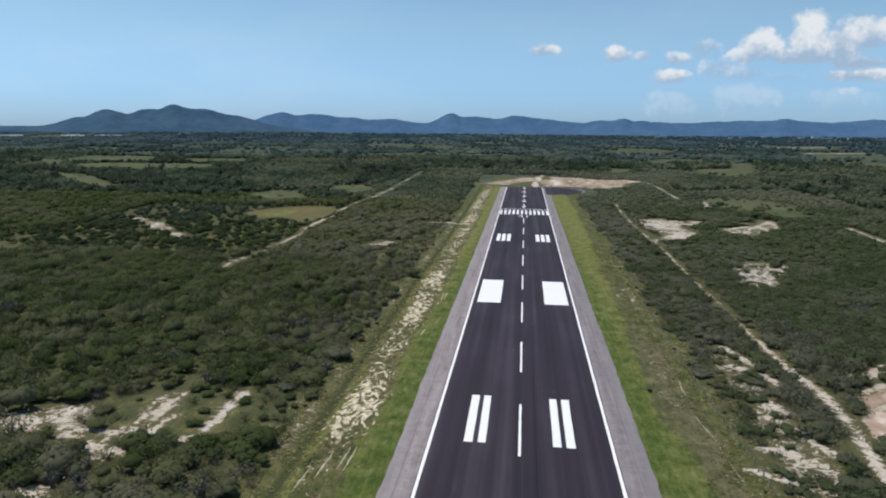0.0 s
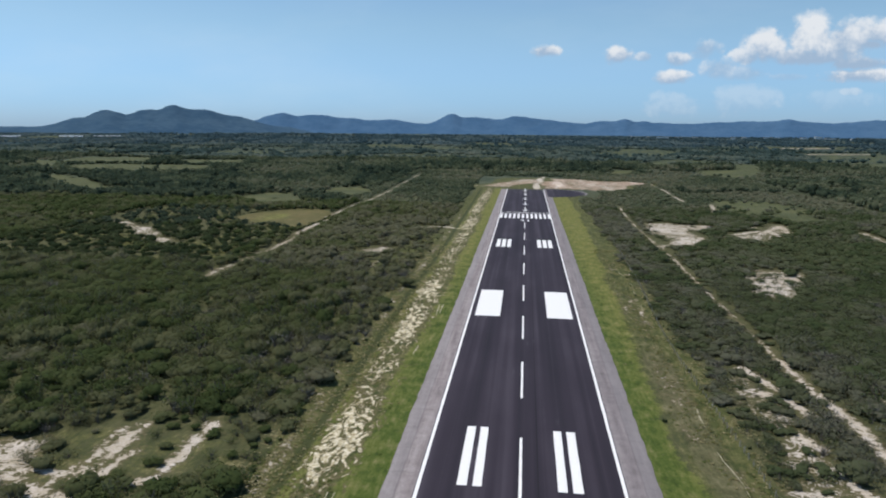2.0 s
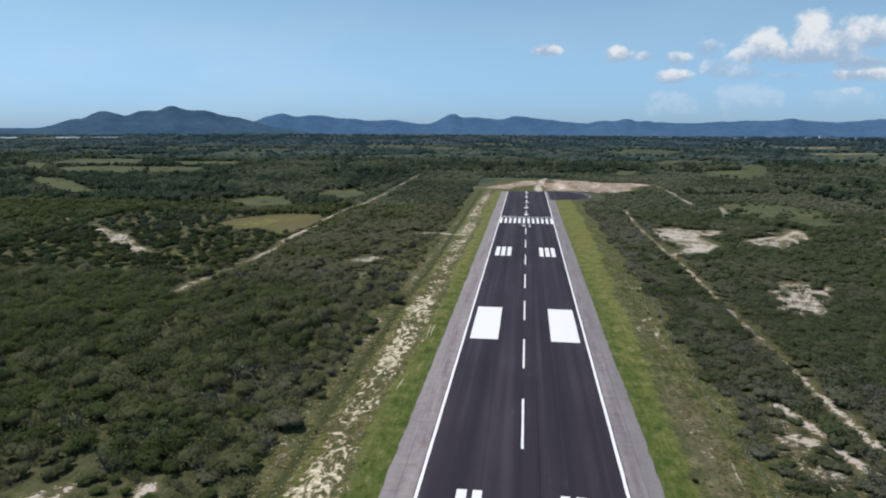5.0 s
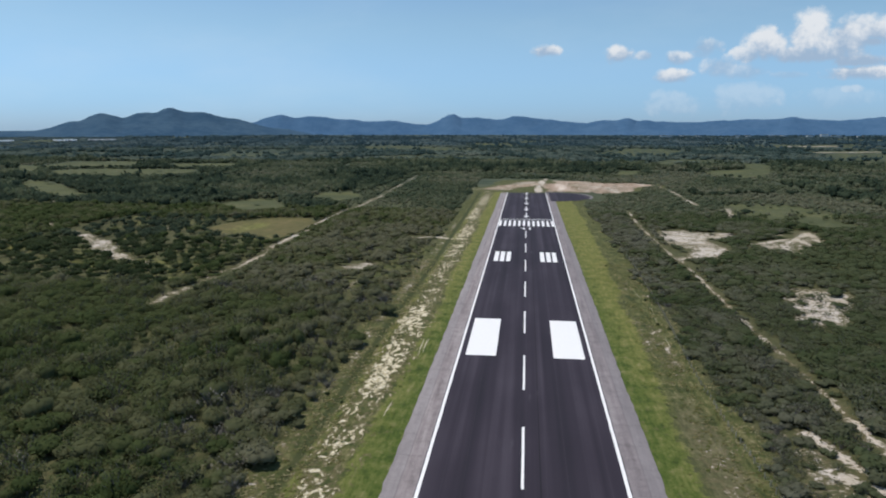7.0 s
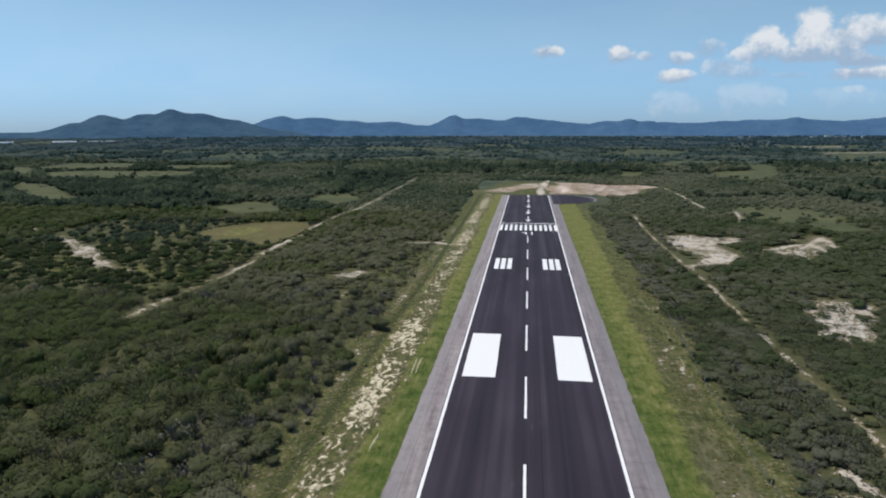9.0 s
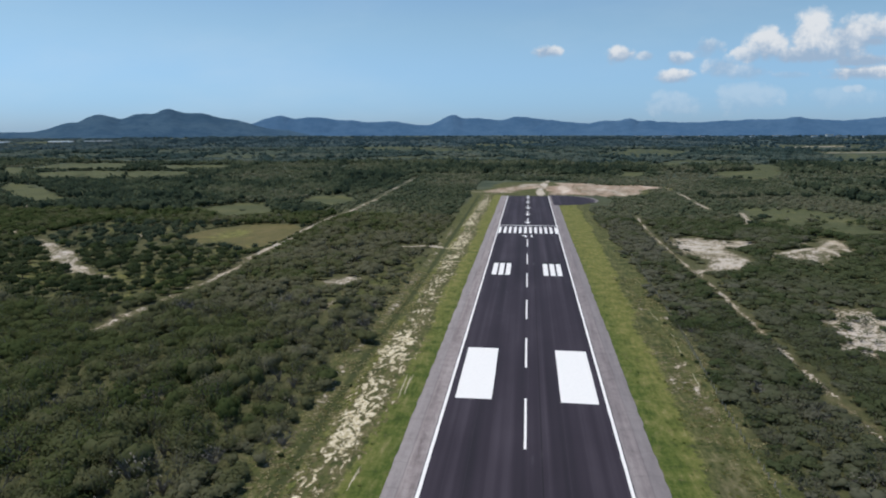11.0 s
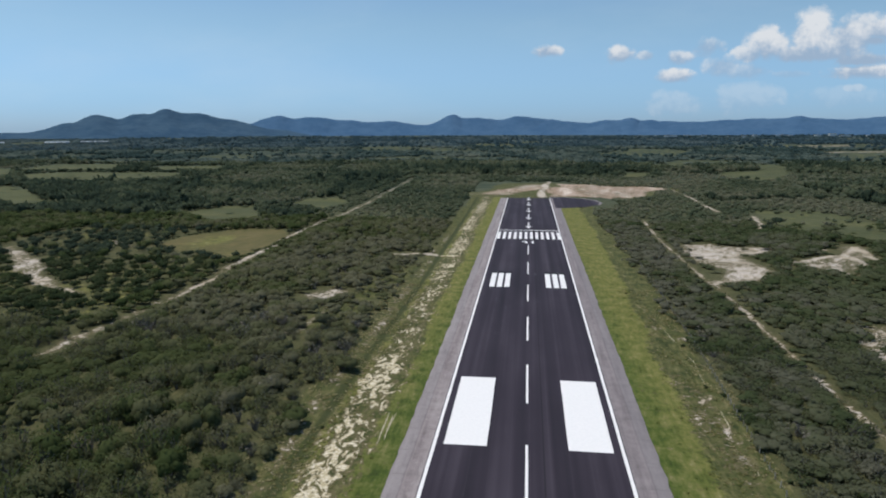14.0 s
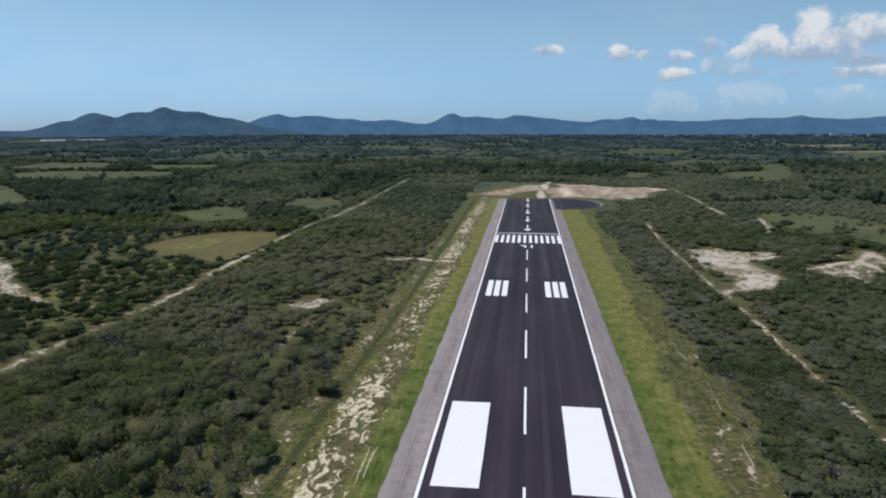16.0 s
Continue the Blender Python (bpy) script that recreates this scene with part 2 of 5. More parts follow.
    ochre = k.ramp(k.math("ADD", k.math("MULTIPLY", n_l, 0.5), k.math("MULTIPLY", n_m, 0.5)), [(0.35, (0.080, 0.082, 0.030)), (0.55, (0.135, 0.115, 0.046)), (0.7, (0.18, 0.145, 0.066))])
    sand = k.ramp(k.math("ADD", k.math("MULTIPLY", n_s, 0.5), k.math("MULTIPLY", n_xs, 0.5)), [(0.3, (0.27, 0.22, 0.15)), (0.48, (0.53, 0.465, 0.39)), (0.66, (0.77, 0.715, 0.65))])
    sand = k.mix(k.step(k.math("ADD", k.math("MULTIPLY", n_l, 0.5), k.math("MULTIPLY", n_m, 0.5)), 0.40, 0.60, 0.7, 0.0), sand, k.mix(n_xs, (0.26, 0.205, 0.125, 1), (0.52, 0.44, 0.31, 1)))
    sand = k.mix(cover["tan"], sand, k.ramp(n_s, [(0.36, (0.30, 0.24, 0.13)), (0.48, (0.52, 0.45, 0.29)), (0.60, (0.74, 0.67, 0.52))]))
    graded = k.noise(scaled_place(k, 0.055, 0.016, 0), 1.0, 6.0, 0.68)
    pink = k.ramp(k.math("ADD", k.math("MULTIPLY", graded, 0.75), k.math("MULTIPLY", n_m, 0.25)), [(0.36, (0.15, 0.135, 0.07)), (0.44, (0.33, 0.235, 0.165)), (0.52, (0.46, 0.35, 0.27)), (0.60, (0.66, 0.57, 0.47))])
    sward = k.noise(scaled_place(k, 0.010, 0.026, 0), 1.0, 6.0, 0.65)
    field = k.mix(k.step(sward, 0.40, 0.60, 0.0, 0.5), field, (0.064, 0.078, 0.040, 1))
    c = k.mix(edge("field", 0.25), c, field)
    bushy = k.noise(scaled_place(k, 0.045, 0.016, 0), 1.0, 6.0, 0.7)
    c = k.mix(k.math("MULTIPLY", k.step(bushy, 0.44, 0.56), k.step(y, 1150, 1900, 0.0, 0.85)), c, (0.034, 0.052, 0.038, 1))
    c = k.mix(edge("ochre", 0.2), c, ochre)
    c = k.mix(edge("dry", 0.8), c, dry)
    c = k.mix(edge("grass", 0.9), c, grass)
    straw = k.ramp(tone, [(0.36, (0.066, 0.062, 0.032)), (0.48, (0.112, 0.102, 0.054)), (0.60, (0.165, 0.148, 0.085)), (0.72, (0.30, 0.27, 0.18))])
    c = k.mix(k.math("MULTIPLY", edge("brown", 0.8, 0.30, 0.80), 0.62), c, straw)
    c = k.mix(edge("pink", 0.7), c, pink)
    swirl = k.noise(k.vmath("MULTIPLY", p, (1.0, 1.35, 1)), 0.30, 6.0, 0.68, 1.6)
    # washed sand: winding runnels with sharp edges on the verge, a net of pale ridges elsewhere
    runnel = k.noise(k.vmath("MULTIPLY", p, (1.0, 0.52, 1)), 0.34, 4.0, 0.55, 1.7)
    net = k.math("ABSOLUTE", k.math("SUBTRACT", k.noise(p, 0.20, 4.0, 0.55, 1.2), 0.5))
    open_sand = k.math("MULTIPLY_ADD", k.math("SUBTRACT", swirl, 0.5), 1.7, k.math("ADD", cover["sand"], k.step(net, 0.0, 0.10, 0.16, -0.14)))
    loose = k.mix(cover["tan"], open_sand, k.math("MULTIPLY_ADD", k.math("SUBTRACT", runnel, 0.5), 2.5, k.math("MULTIPLY_ADD", k.math("SUBTRACT", swirl, 0.5), 0.7, cover["sand"])))
    rim = k.mix(n_s, (0.085, 0.075, 0.036, 1), (0.17, 0.135, 0.072, 1))
    c = k.mix(k.step(loose, 0.20, 0.44, 0.0, 0.75), c, rim)
    c = k.mix(k.step(loose, 0.46, 0.70), c, sand)
    c = k.mix(k.math("MULTIPLY", edge("moist", 0.6, 0.30, 0.65), 0.9), c, k.mix(n_s, (0.034, 0.046, 0.016, 1), (0.066, 0.072, 0.028, 1)))
    finish(k, c, 0.95, k.math("ADD", n_s, n_xs), 0.5, 0.25, 0.15)
    return m


def leaf_material(name, stops, own=False, light=0.46):
    """Leaves: each plant has its own tone (its kind), each tuft a little more or less of it."""
    m, k = material(name)
    g = k.add("ShaderNodeNewGeometry")
    tone = k.add("ShaderNodeObjectInfo").outputs["Random"] if own else k.add("ShaderNodeAttribute", attribute_name="tone").outputs["Fac"]
    at = g.outputs["Position"]
    mottle = k.noise(at, 1.1, 5.0, 0.68)
    v = k.math("MULTIPLY_ADD", k.math("SUBTRACT", mottle, 0.5), 0.45, tone)
    c = k.ramp(v, stops)
    leaf = k.math("MULTIPLY_ADD", g.outputs["Random Per Island"], 0.16, 0.76)
    leaf = k.math("MULTIPLY_ADD", k.noise(at, 0.9, 4.0, 0.65), 0.38, leaf)
    c = k.mix(1.0, c, k.add("ShaderNodeCombineColor", {0: leaf, 1: leaf, 2: leaf}).outputs[0], "MULTIPLY")
    finish(k, c, 0.9, spec=0.06, translucent=light)
    return m


def plain_grain(name, lo, hi, scale=2.0, rough=0.85):
    m, k = material(name)
    p = place(k)
    n = k.noise(p, scale, 5.0, 0.65)
    finish(k, k.ramp(n, [(0.3, lo), (0.7, hi)]), rough, n, 0.4, 0.05)
    return m


ASPHALT, SHOULDER, PAINT, GROUND = asphalt_material(), shoulder_material(), paint_material(), ground_material()
LEAF = leaf_material("scrub_leaves", [(0.08, (0.066, 0.090, 0.032)), (0.30, (0.092, 0.114, 0.044)), (0.50, (0.118, 0.128, 0.062)), (0.70, (0.130, 0.138, 0.070)), (0.92, (0.160, 0.160, 0.098))])
GREY_LEAF = leaf_material("grey_scrub_leaves", [(0.08, (0.068, 0.092, 0.040)), (0.32, (0.096, 0.114, 0.056)), (0.58, (0.120, 0.129, 0.078)), (0.85, (0.154, 0.156, 0.110))])
LEAF_FAR = leaf_material("wood_leaves", [(0.10, (0.046, 0.068, 0.044)), (0.40, (0.088, 0.112, 0.066)), (0.62, (0.126, 0.145, 0.086)), (0.85, (0.175, 0.180, 0.118))])
# far leaves: air haze is put into the colour, bluer for the farther woods
LEAF_HAZED = leaf_material("hazed_leaves", [(0.10, (0.050, 0.084, 0.076)), (0.40, (0.094, 0.130, 0.112)), (0.62, (0.128, 0.164, 0.134)), (0.85, (0.172, 0.196, 0.150))])
LEAF_HAZED_BLUE = leaf_material("blue_hazed_leaves", [(0.10, (0.046, 0.084, 0.098)), (0.40, (0.074, 0.118, 0.130)), (0.62, (0.098, 0.144, 0.150)), (0.85, (0.132, 0.172, 0.166))])
LEAF_TREE = leaf_material("tree_leaves", [(0.0, (0.034, 0.052, 0.024)), (0.5, (0.050, 0.071, 0.031)), (1.0, (0.072, 0.090, 0.042))], own=True)
TUFT = leaf_material("grass_tufts", [(0.05, (0.09, 0.12, 0.03)), (0.40, (0.14, 0.15, 0.05)), (0.65, (0.22, 0.20, 0.09)), (0.90, (0.36, 0.32, 0.18))], light=0.5)
BARK = plain_grain("bark", (0.075, 0.060, 0.045), (0.20, 0.175, 0.145), 3.0)
DEAD = plain_grain("bare_wood", (0.11, 0.10, 0.08), (0.25, 0.23, 0.195), 3.0)
POST = plain_grain("weathered_post", (0.22, 0.20, 0.15), (0.46, 0.42, 0.33), 4.0)
WIRE = plain_grain("fence_wire", (0.25, 0.25, 0.25), (0.38, 0.38, 0.37), 8.0, 0.5)


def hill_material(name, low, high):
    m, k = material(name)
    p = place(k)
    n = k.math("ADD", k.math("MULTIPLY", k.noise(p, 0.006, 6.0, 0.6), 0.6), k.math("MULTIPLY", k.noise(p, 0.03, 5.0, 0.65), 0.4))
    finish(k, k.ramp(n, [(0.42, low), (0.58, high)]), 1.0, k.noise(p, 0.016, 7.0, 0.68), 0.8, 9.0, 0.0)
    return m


# the blue of both ranges is distance haze painted into the base colour
HILL_NEAR = hill_material("hazed_wooded_hill", (0.041, 0.084, 0.134), (0.063, 0.112, 0.160))
HILL_FAR = hill_material("hazed_far_ridge", (0.058, 0.122, 0.210), (0.076, 0.146, 0.236))
GULLY = plain_grain("washed_sand", (0.20, 0.18, 0.09), (0.55, 0.50, 0.36), 0.8)
BLACKOUT = plain_grain("black_paint", (0.012, 0.011, 0.013), (0.024, 0.021, 0.025), 1.0)
WHITE_WALL = plain_grain("white_wall", (0.62, 0.62, 0.60), (0.78, 0.78, 0.76), 0.3)
WATER = plain_grain("pale_flats", (0.55, 0.58, 0.60), (0.72, 0.74, 0.75), 0.01, 0.3)


# ---- building helpers ----
rng = np.random.default_rng(7)


def mesh_of(name, verts, faces, materials, index=None, smooth=False, normals=None):
    """A mesh from arrays: verts (n, 3), faces (m, 3) or (m, 4), and the material's index for each face."""
    verts, faces = np.asarray(verts, np.float32), np.asarray(faces, np.int32)
    me = bpy.data.meshes.new(name)
    me.vertices.add(len(verts))
    me.vertices.foreach_set("co", verts.ravel())
    me.loops.add(faces.size)
    me.loops.foreach_set("vertex_index", faces.ravel())
    me.polygons.add(len(faces))
    me.polygons.foreach_set("loop_start", np.arange(0, faces.size, faces.shape[1], dtype=np.int32))
    me.polygons.foreach_set("loop_total", np.full(len(faces), faces.shape[1], np.int32))
    for m in materials:
        me.materials.append(m)
    if index is not None:
        me.polygons.foreach_set("material_index", np.asarray(index, np.int32))
    if smooth:
        me.polygons.foreach_set("use_smooth", np.ones(len(faces), bool))
    me.update(calc_edges=True)
    if normals is not None:
        me.normals_split_custom_set_from_vertices(normals)
    return me


def part(name, me, parent, label=""):
    ob = new(name, me)
    ob.parent = parent
    return tagged(ob, label)


def box_mesh(name, x0, x1, y0, y1, z0, z1, mat, bevel=0.0):
    bm = bmesh.new()
    bmesh.ops.create_cube(bm, size=1.0)
    for v in bm.verts:
        v.co = Vector(((x0 + x1) / 2 + v.co.x * (x1 - x0), (y0 + y1) / 2 + v.co.y * (y1 - y0), (z0 + z1) / 2 + v.co.z * (z1 - z0)))
    if bevel:
        bmesh.ops.bevel(bm, geom=bm.edges[:], offset=bevel, segments=1, affect="EDGES")
    me = bpy.data.meshes.new(name)
    bm.to_mesh(me)
    bm.free()
    me.materials.append(mat)
    return me


def slab_mesh(name, outline, z0, z1, mat):
    """A flat slab over an outline of (x, y) points, counterclockwise."""
    bm = bmesh.new()
    top = [bm.verts.new((x, y, z1)) for x, y in outline]
    low = [bm.verts.new((x, y, z0)) for x, y in outline]
    bm.faces.new(top)
    for i in range(len(top)):
        j = (i + 1) % len(top)
        bm.faces.new((low[i], low[j], top[j], top[i]))
    bmesh.ops.recalc_face_normals(bm, faces=bm.faces[:])
    me = bpy.data.meshes.new(name)
    bm.to_mesh(me)
    bm.free()
    me.materials.append(mat)
    return me


def value_noise(x, y, size, seed=0):
    """Smooth value noise between 0 and 1 on arrays of places, with a cell of that size in metres."""
    table = np.random.default_rng(seed).random((256, 256))
    u, v = np.asarray(x) / size, np.asarray(y) / size
    i, j = np.floor(u).astype(int), np.floor(v).astype(int)
    f, g = u - i, v - j
    f, g = f * f * (3 - 2 * f), g * g * (3 - 2 * g)
    i, j, i1, j1 = i % 256, j % 256, (i + 1) % 256, (j + 1) % 256
    return (table[i, j] * (1 - f) + table[i1, j] * f) * (1 - g) + (table[i, j1] * (1 - f) + table[i1, j1] * f) * g


def fractal(x, y, size, seed=0, octaves=4):
    total, weight = 0.0, 0.0
    for o in range(octaves):
        w = 0.55 ** o
        total, weight = total + w * value_noise(x, y, size / 2 ** o, seed + o), weight + w
    return total / weight


def near_line(x, y, pts, half):
    """1 on the polyline, 0 at half metres and more from it, 0.5 in between."""
    best = np.full(np.shape(x), 1e9)
    for (ax, ay), (bx, by) in zip(pts[:-1], pts[1:]):
        dx, dy = bx - ax, by - ay
        t = np.clip(((x - ax) * dx + (y - ay) * dy) / (dx * dx + dy * dy), 0, 1)
        best = np.minimum(best, np.hypot(x - ax - t * dx, y - ay - t * dy))
    return np.clip(1 - best / (2 * half), 0, 1)


def in_shape(x, y, pts, soft):
    """Above 0.5 inside the polygon and below outside, running from 0 to 1 across soft metres."""
    x = x + (value_noise(x, y, 4.5 * soft, 201) - 0.5) * 4 * soft
    y = y + (value_noise(x, y, 4.5 * soft, 202) - 0.5) * 4 * soft
    inside = np.zeros(np.shape(x), bool)
    best = np.full(np.shape(x), 1e9)
    for (ax, ay), (bx, by) in zip(pts, pts[1:] + pts[:1]):
        cross = ((ay > y) != (by > y)) & (x < (bx - ax) * (y - ay) / ((by - ay) or 1e-9) + ax)
        inside ^= cross
        dx, dy = bx - ax, by - ay
        t = np.clip(((x - ax) * dx + (y - ay) * dy) / (dx * dx + dy * dy), 0, 1)
        best = np.minimum(best, np.hypot(x - ax - t * dx, y - ay - t * dy))
    return np.clip(0.5 + np.where(inside, best, -best) / (2 * soft), 0, 1)


def band(x, lo, hi, soft):
    return np.clip(0.5 + np.minimum(x - lo, hi - x) / (2 * soft), 0, 1)


# ---- the plan of the land ----
RUNWAY_END, RUNWAY_BACK = 823.0, -420.0
TRACK_E = [(77, -420), (79, -60), (80, 60), (81, 123), (86, 150), (87, 170), (85.5, 188), (85, 217), (86, 257), (85.5, 300), (86.5, 352), (88, 410), (86.5, 450), (86, 520), (88, 595), (92, 660)]
ROAD_W = [(-158.5, 302), (-158, 345), (-157, 384), (-156, 412), (-159, 449), (-160, 490), (-164, 548), (-165, 607), (-160, 680), (-160, 756), (-166, 955), (-172, 1100)]
GASH = [(-228, 395), (-213, 386), (-201, 379)]
GASH_HEAD = [(-339, 499), (-318, 488), (-270, 445), (-227, 395), (-229, 387), (-263, 416), (-294, 448)]
OCHRE = [(-246, 513), (-237, 551), (-216, 582), (-181, 584), (-166, 546), (-165, 500), (-168, 470), (-176, 463), (-205, 486), (-223, 496)]
FIELDS = [[(-313, 680), (-266, 734), (-224, 647), (-254, 621)],
          [(-718, 918), (-652, 898), (-531, 781), (-483, 743), (-494, 698), (-596, 774)],
          [(-834, 1129), (-777, 1180), (-588, 1184), (-559, 1129), (-573, 1050), (-648, 997), (-715, 990)],
          [(-744, 1364), (-615, 1397), (-558, 1285), (-662, 1240)],
          [(-1024, 1277), (-951, 1247), (-817, 1076), (-801, 1015)],
          [(444, 1497), (488, 1501), (439, 1316), (367, 1124), (319, 1097), (289, 1175), (311, 1258), (381, 1295)],
          [(250, 1521), (340, 1676), (488, 1637), (457, 1541), (312, 1444), (229, 1398)],
          [(214, 615), (259, 603), (247, 578), (217, 568), (215, 587)],
          [(156, 1243), (194, 1246), (178, 1151), (143, 1148)],
          [(-245, 756), (-231, 800), (-201, 803), (-178, 764), (-189, 708)],
          [(-420, 1700), (-300, 1900), (-120, 1800), (-260, 1640)],
          [(-560, 2300), (-380, 2500), (-150, 2350), (-330, 2150)],
          [(150, 1900), (260, 2200), (480, 2150), (360, 1850)],
          [(700, 1700), (800, 2000), (1100, 1950), (950, 1650)],
          [(790, 1990), (820, 2180), (1090, 2230), (1010, 1950)],
          [(860, 2390), (880, 2620), (1140, 2670), (1080, 2410)]]
SANDS_E = [[(96, 541), (114, 556), (128, 543), (146, 538), (139, 517), (128, 507), (128, 483), (118, 452), (94, 431), (88, 438), (99, 472), (97, 495)],
           [(144, 493), (173, 514), (190, 560), (203, 548), (194, 506), (167, 472), (147, 476)],
           [(113, 358), (128, 370), (143, 363), (134, 319), (118, 303), (106, 310), (106, 329)],
           [(64, 208), (78, 195), (77, 165), (78, 132), (72, 110), (54, 112), (56, 130), (64, 165)]]
STREAK_E = [(252, 530), (248, 490), (245, 453)]
PINK_E = [(90, 170), (112, 176), (104, 140), (92, 128), (88, 140)]
PAD = [(22, 838), (30, 1020), (70, 1000), (114, 971), (171, 954), (111, 823), (78, 815), (50, 845)]
PAD_W = [(-72, 856), (-36, 912), (-3, 990), (20, 1000), (18, 940), (-26, 850)]
SANDS_W = [[(-138, 121), (-130, 128), (-113, 133), (-110, 130), (-114, 124), (-109, 117), (-120, 114), (-133, 116)],
           [(-98, 116), (-98, 128), (-96, 143), (-92, 140), (-91, 128), (-92, 113)],
           [(-110, 86), (-102, 92), (-95, 90), (-98, 84)],
           [(-100, 384), (-96, 407), (-86, 403), (-88, 385)], [(-87, 336), (-82, 368), (-77, 366), (-81, 336)]]
SAND_LINES = [([(-389, 527), (-371, 519), (-358, 509)], 2.0), ([(-120, 123), (-109, 118), (-101, 118)], 1.2), ([(-112, 115), (-103, 111), (-93, 108)], 1.6), ([(-100, 115), (-99, 126), (-100, 140)], 0.9),
              ([(-97.5, 117), (-98, 128), (-95.5, 144)], 0.9), ([(-93, 112), (-92, 119), (-90.5, 130)], 1.1), ([(-79, 123), (-79, 133), (-79, 146)], 1.5),
              ([(-83, 116), (-79, 119)], 1.2), ([(-104, 112), (-96, 105)], 1.3),
              ([(70, 209), (76, 189)], 1.6), ([(66, 189), (75, 182), (78, 172)], 1.5), ([(69, 161), (72, 152)], 1.5), ([(69, 147), (72, 134), (75, 130)], 1.6),
              ([(62, 131), (67, 123), (73, 116)], 1.7), ([(57, 131), (65, 130)], 1.2), ([(51, 120), (60, 115)], 1.2), ([(101, 188), (106, 184), (120, 199)], 1.8),
              ([(176, 556), (193, 562)], 2.6), ([(146, 493), (161, 504), (174, 513)], 2.2), ([(150, 483), (165, 490), (162, 468), (164, 462)], 2.2), ([(172, 500), (200, 543), (194, 508)], 2.4), ([(183, 512), (179, 480)], 1.8), ([(167, 534), (178, 532)], 2.0), ([(-505, 668), (-495, 673), (-481, 675)], 5.0), ([(900, 2560), (1100, 2600)], 20.0), ([(840, 2130), (1040, 2160)], 15.0), ([(-279, 523), (-265, 512)], 2.0),
              ([(-310, 546), (-289, 533)], 2.2), ([(-273, 517), (-254, 502)], 2.2), ([(52, 347), (56, 345)], 1.0), ([(188, 696), (176, 641), (168, 612)], 2.0), ([(47, 288), (50, 292)], 0.8), ([(49.8, 266), (48.8, 274)], 0.6), ([(100, 172), (108, 178)], 1.6), ([(98, 160), (106, 165)], 1.4)]
BAY = [(20, 722), (60, 728), (82, 752), (86, 800), (66, 838), (20, 848)]
SIDE_PATH = [(-78, 493), (-65, 497), (-45, 492)]
PAD_PATH = [(12, 832), (15, 880), (19, 950), (27, 1040)]
SIDE_TRACK = [(170, 935), (172, 884), (168, 798), (165, 720)]
TREE_LINES = [[(391, 1094), (426, 1077)],
              [(180, 648), (184, 640)],
              [(-335, 668), (-313, 680), (-298, 715), (-269, 744)],
              [(184, 805), (242, 829), (304, 830)],
              [(168, 1259), (228, 1236), (290, 1188)],
              [(-900, 1184), (-807, 1177), (-731, 1201)],
              [(-751, 1232), (-612, 1229)],
              [(189, 853), (188, 795)],
              [(-619, 867), (-525, 782), (-491, 754)],
              [(-545, 714), (-507, 707)],
              [(299, 1106), (323, 1097)],
              [(384, 1125), (400, 1127)],
              [(171, 610), (173, 599)],
              [(-683, 877), (-680, 913)],
              [(410, 1493), (396, 1344)],
              [(-708, 969), (-535, 893)]]


SAVANNA = [(170, 640), (177, 612), (199, 593), (236, 596), (264, 615), (278, 655), (264, 705), (247, 731), (202, 732), (186, 693)]
APRON = [(-80, 835), (-60, 905), (-20, 1010), (30, 1030), (120, 985), (190, 960), (120, 815), (60, 830), (0, 826)]
CLEARING = [(-122, 132), (-98, 147), (-60, 152), (-54, 132), (-78, 118), (-100, 104), (-128, 112)]
LANE = [(-90, 334), (-79, 331), (-67, 385), (-57, 440), (-57, 462), (-66, 455), (-78, 405)]
CELLS = np.random.default_rng(77).random((128, 128))


def parcel(x, y):
    """The patchwork of the plain beyond the airfield: each parcel's number from 0 to 1, and how far inside it a place lies."""
    u = (x + 70 * (value_noise(x, y, 210, 151) - 0.5) + 0.25 * y) / 210 + 40
    v = (y + 120 * (value_noise(x, y, 260, 152) - 0.5) - 0.15 * x) / 260 + 40
    i, j = np.floor(u).astype(int), np.floor(v).astype(int)
    inside = np.minimum(np.minimum(u - i, 1 - u + i) * 210, np.minimum(v - j, 1 - v + j) * 260)
    return CELLS[i % 128, j % 128], inside


def open_fields(x, y):
    f = np.zeros(np.shape(x))
    for pts in FIELDS:
        f = np.maximum(f, in_shape(x, y, pts, 4.0))
    number, inside = parcel(x, y)
    beyond = (y > 1300) | ((y > 620) & (x < -330))
    return np.maximum(f, np.where(beyond & (number < np.where(y > 1500, 0.13, 0.20)), np.clip((inside - 6) / 16, 0, 1), 0))


